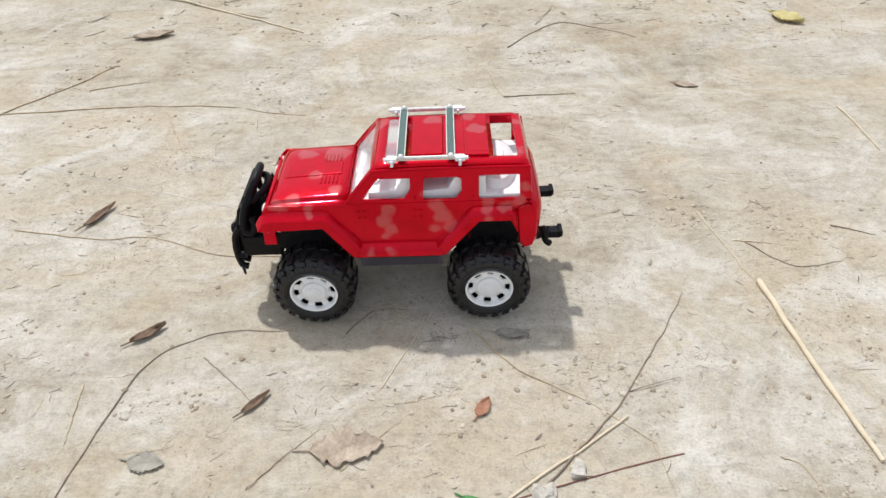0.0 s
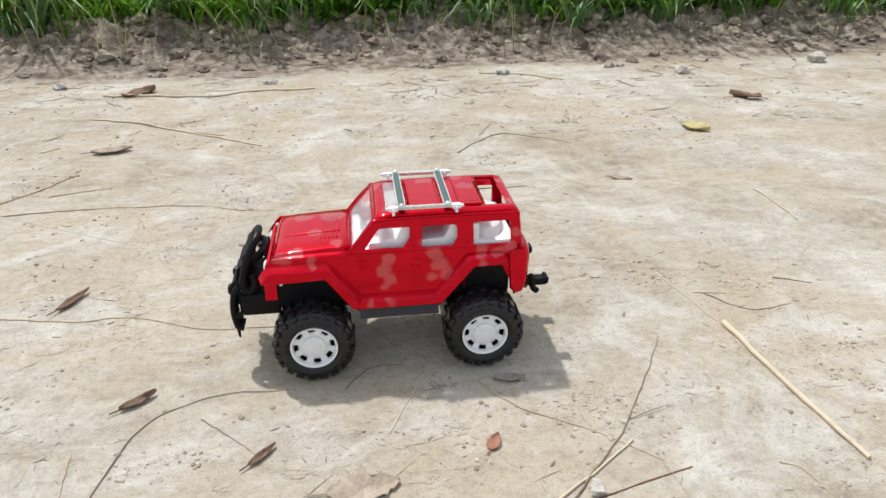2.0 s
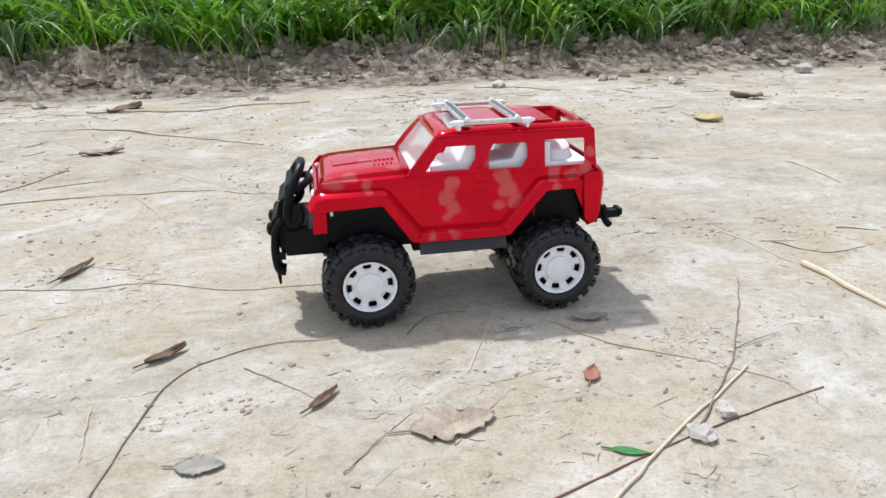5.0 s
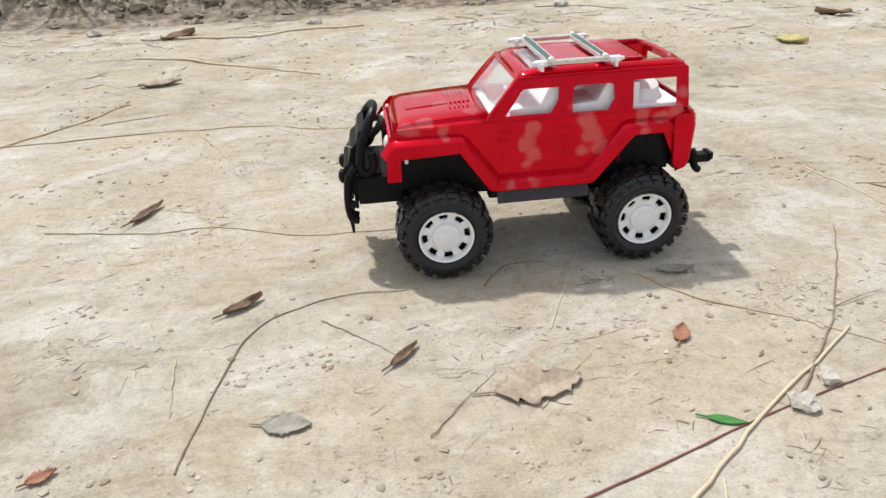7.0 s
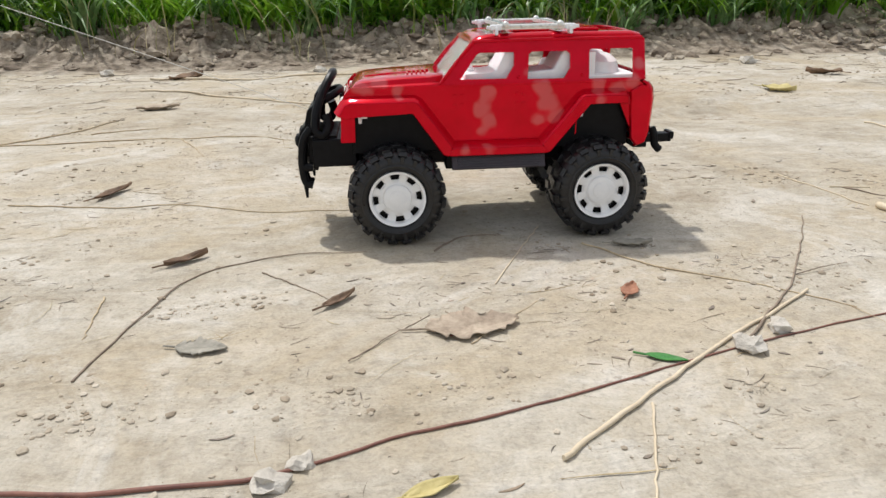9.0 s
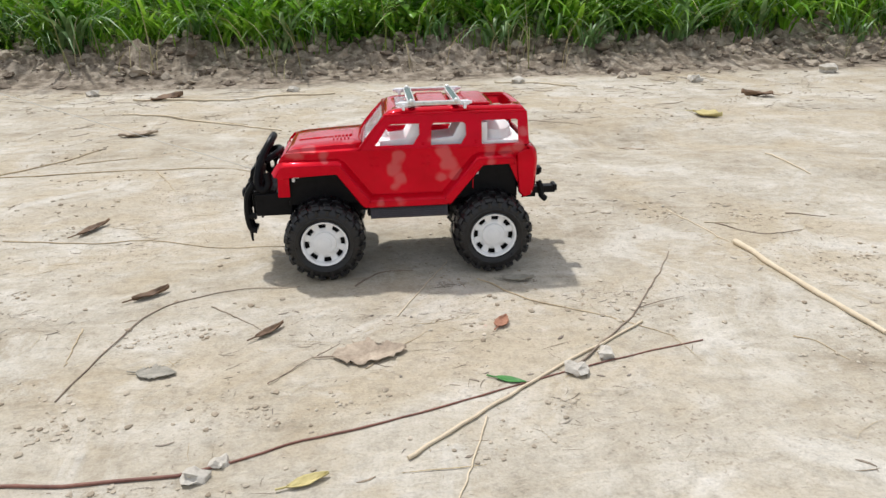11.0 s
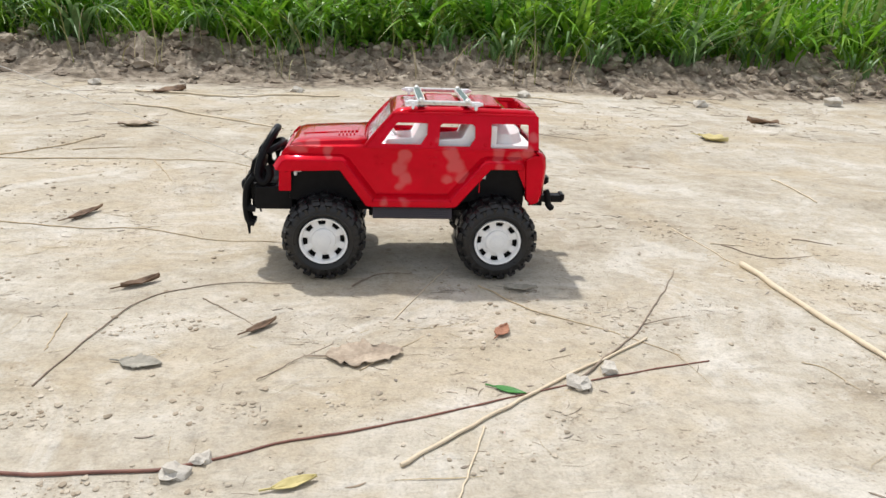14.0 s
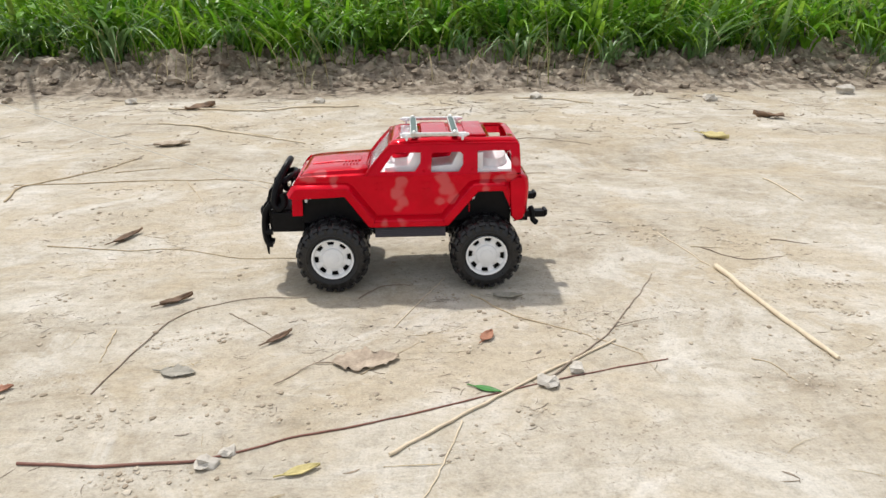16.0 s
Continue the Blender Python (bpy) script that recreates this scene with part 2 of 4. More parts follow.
LEAF_BROWN = plain("dry_brown_leaf", (0.10, 0.062, 0.038), (0.24, 0.15, 0.09), 80, 0.75, bump=0.6, depth=0.001)
LEAF_RUST = plain("rust_red_leaf", (0.27, 0.115, 0.065), (0.40, 0.20, 0.12), 80, 0.7, bump=0.5, depth=0.001)
LEAF_YELLOW = plain("yellow_leaf", (0.42, 0.34, 0.12), (0.56, 0.48, 0.22), 60, 0.6, bump=0.4, depth=0.0008)
GRASS = scattered("green_grass", [(0.035, 0.13, 0.008), (0.10, 0.27, 0.012), (0.20, 0.41, 0.018), (0.035, 0.14, 0.009), (0.25, 0.42, 0.04), (0.10, 0.28, 0.014), (0.29, 0.34, 0.08), (0.05, 0.18, 0.009)], 0.38, 60, 0.42)
BRIGHT_GRASS = scattered("bright_grass", [(0.14, 0.33, 0.02), (0.24, 0.46, 0.03), (0.32, 0.52, 0.06), (0.18, 0.38, 0.02), (0.09, 0.26, 0.015)], 0.36, 60, 0.42)
PALE_GRASS = scattered("grey_green_grass", [(0.16, 0.28, 0.10), (0.22, 0.34, 0.13), (0.12, 0.26, 0.07)], 0.4, 60, 0.3)
DRY_GRASS = scattered("withered_grass", [(0.50, 0.42, 0.25), (0.34, 0.28, 0.16), (0.27, 0.27, 0.10), (0.58, 0.50, 0.32)], 0.7, 80, 0.2)
WEED = scattered("broad_green_leaf", [(0.14, 0.34, 0.03), (0.25, 0.48, 0.05), (0.19, 0.41, 0.04)], 0.36, 60, 0.35)


# ---- mesh tools ----
def finish(name, bm, material, parent=None, label="", bevel=0.0, smooth=35):
    bmesh.ops.recalc_face_normals(bm, faces=bm.faces)
    me = bpy.data.meshes.new(name)
    bm.to_mesh(me)
    bm.free()
    me.materials.append(material)
    for p in me.polygons:
        p.use_smooth = True
    me.set_sharp_from_angle(angle=radians(smooth))
    ob = new(name, me)
    if parent is not None:
        ob.parent = parent
    if bevel:
        b = ob.modifiers.new("edges", "BEVEL")
        b.width, b.segments, b.limit_method, b.angle_limit, b.harden_normals = bevel, 2, "ANGLE", radians(38), True
    if label:
        tagged(ob, label)
    return ob


def part(name, bm, material, parent, label="", bevel=0.0, smooth=35):
    return finish(name, bm, material, parent, label, bevel, smooth)


def plate(bm, outline, holes, outer, inner):
    """A sheet cut along a flat outline with holes; outer and inner give its two faces from (u, v)."""
    loops = [[Vector((u, v, 0)) for u, v in loop] for loop in (outline, *holes)]
    flat = [p for loop in loops for p in loop]
    a = [bm.verts.new(outer(p.x, p.y)) for p in flat]
    b = [bm.verts.new(inner(p.x, p.y)) for p in flat]
    for tri in tessellate_polygon(loops):
        i, j, k = tri
        bm.faces.new((a[i], a[j], a[k]))
        bm.faces.new((b[k], b[j], b[i]))
    start = 0
    for loop in (outline, *holes):
        n = len(loop)
        for k in range(n):
            p, q = start + k, start + (k + 1) % n
            bm.faces.new((a[p], a[q], b[q], b[p]))
        start += n


def slab(bm, outline, holes, y0, y1):
    """A plate in the x-z plane between two values of y."""
    plate(bm, outline, holes, lambda u, v: (u, y0, v), lambda u, v: (u, y1, v))


def box(bm, centre, size, rot=None):
    m = Matrix.Translation(centre) @ (rot.to_4x4() if rot else Matrix()) @ Matrix.Diagonal((*size, 1))
    bmesh.ops.create_cube(bm, size=1, matrix=m)


def tube(bm, path, radius, sides=8, closed=False):
    """A round bar along a path; radius is a number or one for each point."""
    path = [Vector(p) for p in path]
    n = len(path)
    radii = radius if isinstance(radius, (list, tuple)) else [radius] * n
    rings, up = [], None
    for i, p in enumerate(path):
        ahead = (path[(i + 1) % n] if closed or i < n - 1 else p) - (path[i - 1] if closed or i > 0 else p)
        ahead.normalize()
        if up is None:
            up = ahead.orthogonal().normalized()
        up = (up - ahead * up.dot(ahead)).normalized()
        side = ahead.cross(up)
        rings.append([bm.verts.new(p + radii[i] * (math.cos(a) * up + math.sin(a) * side)) for a in (2 * math.pi * k / sides for k in range(sides))])
    for i in range(n if closed else n - 1):
        r, s = rings[i], rings[(i + 1) % n]
        for k in range(sides):
            bm.faces.new((r[k], r[(k + 1) % sides], s[(k + 1) % sides], s[k]))
    if not closed:
        bm.faces.new(rings[0])
        bm.faces.new(rings[-1])


def curved(points, steps=6):
    """Points along a smooth curve through the given ones."""
    pts = [Vector(p) for p in points]
    out = []
    for i in range(len(pts) - 1):
        a, b, c, d = pts[max(i - 1, 0)], pts[i], pts[i + 1], pts[min(i + 2, len(pts) - 1)]
        for k in range(steps):
            t = k / steps
            out.append(0.5 * (2 * b + (c - a) * t + (2 * a - 5 * b + 4 * c - d) * t * t + (3 * b - a - 3 * c + d) * t ** 3))
    return out + [pts[-1]]


def lathe(bm, profile, steps=48):
    """Turns (radius, y) pairs round the y axis."""
    rings = [[bm.verts.new((r * math.cos(a), y, r * math.sin(a))) for a in (2 * math.pi * k / steps for k in range(steps))] for r, y in profile]
    for r, s in zip(rings, rings[1:]):
        for k in range(steps):
            bm.faces.new((r[k], r[(k + 1) % steps], s[(k + 1) % steps], s[k]))
    return rings


def sheet(bm, rows, keep=lambda i, j: True):
    """Quads over rows of points."""
    vs = [[bm.verts.new(p) for p in row] for row in rows]
    for i in range(len(vs) - 1):
        for j in range(len(vs[0]) - 1):
            if keep(i, j):
                bm.faces.new((vs[i][j], vs[i + 1][j], vs[i + 1][j + 1], vs[i][j + 1]))
    loose = [v for v in bm.verts if not v.link_faces]
    for v in loose:
        bm.verts.remove(v)


def thicken(ob, depth):
    s = ob.modifiers.new("depth", "SOLIDIFY")
    s.thickness, s.offset = depth, -1
    return ob


# ---- ground ----
TOE = 1.07


def ground_z(x, y):
    """Height of the ground: a flat track with shallow ruts, then a crumbled bank that carries the grass."""
    near = min(1.0, max(0.0, (math.hypot(max(abs(x) - 0.13, 0), max(abs(y) - 0.07, 0))) / 0.10))
    h = 0.0045 * noise.noise((2.2 * x, 4.5 * y, 0.3)) + 0.0018 * noise.noise((9 * x, 17 * y, 1.7))
    h += 0.0012 * noise.noise((24 * x, 46 * y, 5.1)) + 0.0006 * noise.noise((70 * x, 90 * y, 8.0))
    h -= 0.005 * math.exp(-(((y - 0.36 - 0.03 * noise.noise((1.3 * x, 3.0, 0))) / 0.06) ** 2))
    h += 0.004 * math.exp(-(((y - 0.47 - 0.03 * noise.noise((1.3 * x, 4.0, 0))) / 0.04) ** 2))
    if y > 0.08:
        step = noise.noise((2.3 * x, 8.5 * y, 4.4)) + 0.35 * noise.noise((9 * x, 26 * y, 6.4))
        h += 0.0042 * min(1.0, max(0.0, step / 0.12 + 0.5)) * min(1.0, (y - 0.08) / 0.12)
    h = h * near - 0.0006 * (1 - near) * (0.5 + noise.noise((40 * x, 40 * y, 2.0)))
    if y > TOE - 0.2:
        s = (y - TOE - 0.06 * noise.noise((2.4 * x, 7.7, 0))) / 0.30
        s = min(1.0, max(0.0, s))
        s = s * s * (3 - 2 * s)
        rough = abs(noise.noise((9 * x, 11 * y, 3.1))) + 0.6 * abs(noise.noise((21 * x, 27 * y, 6.1)))
        chunk = noise.cell((38 * x + 2 * noise.noise((30 * x, 30 * y, 1.0)), 46 * y + 2 * noise.noise((30 * x, 30 * y, 7.0)), 0.5))
        h += s * (0.050 + 0.06 * rough + 0.012 * chunk + 0.02 * noise.noise((3 * x, 3 * y, 9.0)))
        h += 0.03 * min(3.0, max(0.0, y - TOE - 0.25))
    return h


def spread(near0, near1, step, far):
    """Coordinates that lie close together near the middle and ever wider apart towards far."""
    mid = list(np.arange(near0, near1, step))
    out, d, v = [], step, near1
    while v < far:
        out.append(v)
        d *= 1.09
        v += d
    low, d, v = [], step, near0 - step
    while v > -far:
        low.append(v)
        d *= 1.09
        v -= d
    return low[::-1] + mid + out + [far]


def make_ground():
    xs, ys = spread(-0.85, 0.85, 0.0075, 70), spread(-0.40, 1.35, 0.0075, 70)
    verts = [(x, y, ground_z(x, y)) for y in ys for x in xs]
    n = len(xs)
    faces = [(j * n + i, j * n + i + 1, (j + 1) * n + i + 1, (j + 1) * n + i) for j in range(len(ys) - 1) for i in range(n - 1)]
    me = bpy.data.meshes.new("ground")
    me.from_pydata(verts, [], faces)
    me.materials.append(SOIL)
    for p in me.polygons:
        p.use_smooth = True
    tagged(new("ground", me), "pale dried mud track with a crumbled dark earth bank", "ground", kind="structure")


make_ground()


# ---- toy car ----
def side_y(z):
    """Half width of the body: upright below the belt, leaning in above it."""
    return 0.0415 if z < 0.1035 else 0.0415 - 0.0045 * (z - 0.1035) / 0.0275


def make_wheel(x, s, parent):
    """A knobbly tyre with a white eight-hole rim; s is the side, -1 or 1."""
    hub = bpy.data.objects.new("wheel", None)
    scene.collection.objects.link(hub)
    hub.parent, hub.location = parent, (x, s * 0.047, 0.033)
    hub.rotation_euler = (0, radians(17 * x * 100), 0 if s < 0 else math.pi)
    # tyre: outer side at -y
    bm = bmesh.new()
    prof = [(0.0185, 0.013), (0.0185, -0.0125), (0.0198, -0.0150), (0.0225, -0.0166), (0.0262, -0.0163), (0.0288, -0.0145), (0.0308, -0.0112),
            (0.0314, -0.006), (0.0314, 0.006), (0.0308, 0.0112), (0.0288, 0.0145), (0.0240, 0.0160), (0.0185, 0.013)]
    lathe(bm, prof, 54)
    for k in range(20):
        for half in (-1, 1):
            a = 2 * math.pi * (k + (0.5 if half > 0 else 0)) / 20
            rot = Matrix.Rotation(-a, 3, "Y")
            box(bm, rot @ Vector((0.0314, half * 0.0066, 0)), (0.0030, 0.0098, 0.0058), rot @ Matrix.Rotation(half * radians(10), 3, "X"))
            box(bm, rot @ Vector((0.0294, half * 0.0133, 0)), (0.0032, 0.0050, 0.0058), rot @ Matrix.Rotation(half * radians(-38), 3, "Z"))
            box(bm, rot @ Vector((0.0266, half * 0.0160, 0)), (0.0048, 0.0012, 0.0026), rot)
    tyre = part("tyre", bm, RUBBER, hub, "knobbly black rubber tyre with dusty tread", 0.0004, 40)
    bm = bmesh.new()
    lathe(bm, [(0.0226, -0.01685), (0.0232, -0.0173), (0.0240, -0.01685)], 54)
    part("sidewall_ring", bm, RUBBER, tyre)
    # rim with eight openings
    bm = bmesh.new()
    steps = 64
    radii = [(0.0002, -0.0142), (0.0080, -0.0142), (0.0092, -0.0136), (0.0098, -0.0118), (0.0128, -0.0112), (0.0162, -0.0118), (0.0172, -0.0150), (0.0188, -0.0156), (0.0190, -0.0120)]
    rows = [[(r * math.cos(a), y, r * math.sin(a)) for a in (2 * math.pi * k / steps for k in range(steps + 1))] for r, y in radii]
    sheet(bm, rows, lambda i, j: not (i == 4 and j % 8 in (2, 3, 4, 5)))
    bmesh.ops.remove_doubles(bm, verts=bm.verts, dist=1e-6)
    rim = part("rim", bm, WHITE, hub, "white plastic eight-hole wheel rim", 0, 40)
    thicken(rim, 0.0009)
    bm = bmesh.new()
    lathe(bm, [(0.0001, -0.0085), (0.0184, -0.0085)], 32)
    part("brake_disc", bm, BLACK, hub)
    bm = bmesh.new()
    lathe(bm, [(0.0001, -0.0150), (0.0040, -0.0150), (0.0056, -0.0146), (0.0060, -0.0140)], 32)
    part("hub_cap", bm, WHITE, rim)


WINDOWS = [("front_window", [(-0.0245, 0.1066), (-0.0135, 0.1215), (-0.0115, 0.1230), (0.0110, 0.1230), (0.0115, 0.1222), (0.0112, 0.1145), (0.0062, 0.1066)]),
           ("middle_window", [(0.0205, 0.1058), (0.0215, 0.1215), (0.0235, 0.1230), (0.0468, 0.1230), (0.0490, 0.1210), (0.0492, 0.1125), (0.0450, 0.1058)]),
           ("rear_window", [(0.0620, 0.1050), (0.0620, 0.1232), (0.0630, 0.1238), (0.0905, 0.1238), (0.0915, 0.1230), (0.0922, 0.1050)])]
LOWER = [(-0.1045, 0.0675), (-0.0950, 0.0675), (-0.0945, 0.0860), (-0.0560, 0.0875), (-0.0360, 0.0585), (0.0350, 0.0585), (0.0615, 0.0890), (0.0840, 0.0890),
         (0.0980, 0.0590), (0.1030, 0.0640), (0.1040, 0.0940), (0.1015, 0.0990), (0.0965, 0.1035), (-0.0960, 0.1035), (-0.1010, 0.0985), (-0.1035, 0.0900)]
UPPER = [(-0.0365, 0.1036), (-0.0165, 0.1290), (-0.0130, 0.1305), (0.0968, 0.1305), (0.0988, 0.1270), (0.1005, 0.1036)]


def flare(bm, upper, lower, s):
    """A moulding on the body's side: an upright face, and a sloping ledge that runs back to the body along its upper edge."""
    slab(bm, list(upper) + list(lower), [], s * 0.0402, s * 0.0488)
    rows = []
    for k, (u, v) in enumerate(upper):
        (ua, va), (ub, vb) = upper[max(0, k - 1)], upper[min(len(upper) - 1, k + 1)]
        out = Vector((va - vb, ub - ua)).normalized()
        rows.append([(u + f * out.x, s * y, v + f * out.y) for f, y in ((-0.0003, 0.04915), (0.0004, 0.0485), (0.0024, 0.0436), (0.0036, 0.0414))])
    sheet(bm, rows)


def make_car():
    car = new("toy_car", None)
    tagged(car, "red camouflage-painted plastic toy off-road car with big black tyres", "toy car")
    for s in (-1, 1):
        # lower side with arches, upper side with window openings
        bm = bmesh.new()
        slab(bm, LOWER, [], s * 0.0415, s * 0.0395)
        plate(bm, UPPER, [w for _, w in WINDOWS], lambda u, v: (u, s * side_y(v), v), lambda u, v: (u, s * (side_y(v) - 0.0016), v))
        side = part("side_panel", bm, RED, car, "glossy red side panel with pink camouflage patches", 0.0009)
        # belt crease and door seams
        bm = bmesh.new()
        box(bm, (0.030, s * 0.0416, 0.1032), (0.134, 0.0012, 0.0014))
        box(bm, (0.000, s * 0.0416, 0.0668), (0.062, 0.0009, 0.0007))
        part("crease", bm, RED, side, bevel=0.0003)
        for x in (-0.0265, 0.0160, 0.0545):
            bm = bmesh.new()
            box(bm, (x, s * 0.0415, 0.0850), (0.0007, 0.0006, 0.033))
            part("door_seam", bm, RED, side)
        for x in (-0.0285, -0.0238, 0.0135, 0.0180):
            for z in (0.0965, 0.0905):
                bm = bmesh.new()
                box(bm, (x, s * 0.0418, z), (0.0026, 0.0010, 0.0018))
                part("hinge", bm, RED, side, bevel=0.0003)
        for x in (0.0142, 0.0572):
            bm = bmesh.new()
            bmesh.ops.create_uvsphere(bm, u_segments=12, v_segments=8, radius=0.0011, matrix=Matrix.Translation((x, s * 0.0412, 0.1075)))
            part("rivet", bm, RED, side)
        # drip rail over the windows
        bm = bmesh.new()
        tube(bm, curved([(-0.0375, s * 0.0418, 0.1045), (-0.0270, s * 0.0405, 0.1175), (-0.0165, s * 0.0385, 0.1285), (-0.0120, s * 0.0380, 0.1302), (0.030, s * 0.0378, 0.1308), (0.0972, s * 0.0378, 0.1305)], 4), 0.0011, 8)
        part("drip_rail", bm, RED, side)
        # fender flares and sill
        bm = bmesh.new()
        upper = [(-0.1050, 0.0860), (-0.1005, 0.0930), (-0.0970, 0.0945), (-0.0550, 0.0945), (-0.0525, 0.0930), (-0.0305, 0.0635)]
        flare(bm, upper, [(-0.0330, 0.0570), (-0.0370, 0.0585), (-0.0567, 0.0866), (-0.0945, 0.0852), (-0.0990, 0.0840)], s)
        part("front_fender", bm, RED, car, bevel=0.0009)
        bm = bmesh.new()
        upper = [(0.0305, 0.0635), (0.0565, 0.0940), (0.0590, 0.0950), (0.0860, 0.0950), (0.0880, 0.0930), (0.0885, 0.0885)]
        flare(bm, upper, [(0.0835, 0.0893), (0.0620, 0.0890), (0.0365, 0.0585), (0.0335, 0.0570)], s)
        part("rear_fender", bm, RED, car, bevel=0.0009)
        bm = bmesh.new()
        flare(bm, [(-0.0305, 0.0630), (0.0305, 0.0630)], [(0.0335, 0.0600), (0.0335, 0.0572), (-0.0330, 0.0572), (-0.0330, 0.0600)], s)
        part("sill", bm, RED, car, bevel=0.0009)
        # ribbed step, leaning outwards
        bm = bmesh.new()
        lean = Matrix.Rotation(s * radians(25), 3, "X")
        box(bm, (0.001, s * 0.0448, 0.0525), (0.064, 0.0022, 0.0108), lean)
        step = part("side_step", bm, BOARD, car, "dull violet-grey ribbed side step", 0.0006)
        for k in range(6):
            bm = bmesh.new()
            c = Vector((0.001, s * 0.0448, 0.0525)) + lean @ Vector((0, s * 0.0014, -0.0042 + 0.0017 * k))
            box(bm, c, (0.056, 0.0010, 0.0009), lean)
            part("rib", bm, BOARD, step)
    # bonnet
    bm = bmesh.new()
    rows = []
    for x, top, edge in ((-0.0355, 0.1098, 0.1022), (-0.0440, 0.1092, 0.1022), (-0.0600, 0.1085, 0.1020), (-0.0800, 0.1072, 0.1018), (-0.0890, 0.1064, 0.1010), (-0.0930, 0.1052, 0.1000), (-0.0960, 0.1025, 0.0985), (-0.0985, 0.0970, 0.0945), (-0.1005, 0.0890, 0.0880)):
        row = []
        for y, f in ((0.0415, 0.0), (0.0408, 0.25), (0.0395, 0.38), (0.0375, 0.44), (0.0362, 0.85), (0.0345, 0.97), (0.0200, 1.0), (0.0, 1.03)):
            row.append((x, -y, edge + (top - edge) * f))
        row += [(px, -py, pz) for px, py, pz in reversed(row[:-1])]
        rows.append(row)
    sheet(bm, rows)
    bonnet = part("bonnet", bm, RED, car, "red bonnet with pink patches and vent ribs", 0, 28)
    thicken(bonnet, 0.0012)
    for k in range(5):
        bm = bmesh.new()
        for y in (-0.014, 0.014):
            box(bm, (-0.0460 - 0.0030 * k, y, 0.1094 - 0.0002 * k), (0.0012, 0.0120, 0.0018))
        part("vent_rib", bm, RED, bonnet, bevel=0.0003)
    bm = bmesh.new()
    slab(bm, [(-0.088, 0.1040), (-0.043, 0.1075), (-0.043, 0.1104), (-0.068, 0.1090), (-0.0875, 0.1073)], [], -0.0085, 0.0085)
    part("bonnet_bulge", bm, RED, bonnet, bevel=0.0008)
    # front with grille and lamps
    bm = bmesh.new()
    plate(bm, [(-0.0410, 0.0680), (0.0410, 0.0680), (0.0410, 0.0930), (0.0370, 0.0965), (-0.0370, 0.0965), (-0.0410, 0.0930)], [], lambda u, v: (-0.1050 + 0.10 * (v - 0.068), u, v), lambda u, v: (-0.1020 + 0.10 * (v - 0.068), u, v))
    nose = part("front_panel", bm, RED, car, bevel=0.0008)
    for k in range(7):
        bm = bmesh.new()
        box(bm, (-0.1042, -0.0150 + 0.005 * k, 0.0880), (0.0016, 0.0022, 0.0170))
        part("grille_slot", bm, BLACK, nose)
    for s in (-1, 1):
        bm = bmesh.new()
        bmesh.ops.create_uvsphere(bm, u_segments=20, v_segments=10, radius=0.0062, matrix=Matrix.Translation((-0.1020, s * 0.0270, 0.0900)) @ Matrix.Diagonal((0.5, 1, 1, 1)))
        part("headlight", bm, AMBER, car, "round dull clear headlight")
        bm = bmesh.new()
        bmesh.ops.create_uvsphere(bm, u_segments=12, v_segments=8, radius=0.0028, matrix=Matrix.Translation((-0.0985, s * 0.0388, 0.0955)) @ Matrix.Diagonal((0.7, 0.8, 1, 1)))
        part("side_lamp", bm, AMBER, car, "small dull clear side lamp")
        bm = bmesh.new()
        box(bm, (-0.0895, s * 0.0405, 0.0848), (0.0060, 0.0040, 0.0028))
        box(bm, (-0.0912, s * 0.0405, 0.0825), (0.0022, 0.0040, 0.0045))
        part("clip", bm, PALE, car, "small white plastic clip", 0.0004)
        bm = bmesh.new()
        box(bm, (0.0580, s * 0.0390, 0.0815), (0.0030, 0.0030, 0.0036))
        box(bm, (0.0545, s * 0.0390, 0.0850), (0.0022, 0.0030, 0.0024))
        part("clip", bm, PALE, car, "small white plastic clip", 0.0004)
    # windscreen
    bm = bmesh.new()
    plate(bm, [(-0.0405, 0.0), (0.0405, 0.0), (0.0368, 1.0), (-0.0368, 1.0)], [[(-0.0360, 0.10), (-0.0335, 0.90), (0.0335, 0.90), (0.0360, 0.10)]],
          lambda u, v: (-0.0372 + 0.0217 * v, u, 0.1050 + 0.0268 * v), lambda u, v: (-0.0354 + 0.0217 * v, u, 0.1040 + 0.0266 * v))
    screen = part("windscreen_frame", bm, RED, car, bevel=0.0005)
    bm = bmesh.new()
    plate(bm, [(-0.0362, 0.08), (0.0362, 0.08), (0.0337, 0.92), (-0.0337, 0.92)], [], lambda u, v: (-0.0364 + 0.0217 * v, u, 0.1045 + 0.0267 * v), lambda u, v: (-0.0358 + 0.0217 * v, u, 0.1042 + 0.0267 * v))
    part("windscreen", bm, GLASS, screen, "hazy clear plastic windscreen").visible_shadow = False
    # roof with two openings
    bm = bmesh.new()
    xs = [(-0.0165, 0.1310), (-0.0120, 0.1335), (-0.0060, 0.1347), (0.0085, 0.1352), (0.0300, 0.1355), (0.0500, 0.1355), (0.0730, 0.1352), (0.0905, 0.1350), (0.0965, 0.1337), (0.0992, 0.1300), (0.1000, 0.1262)]
    ys = [(-0.0372, -0.0045), (-0.0366, -0.0020), (-0.0345, -0.0006), (-0.0300, -0.0002), (-0.0150, 0.0002), (0.0, 0.0003)]
    ys = ys + [(-y, d) for y, d in reversed(ys[:-1])]
    taper = {-0.0165: 0.975, 0.0965: 0.99, 0.0992: 0.975, 0.1000: 0.965}
    sheet(bm, [[(x, y * taper.get(x, 1.0), z + d) for y, d in ys] for x, z in xs], lambda i, j: not (i in (2, 6) and 3 <= j <= 6))
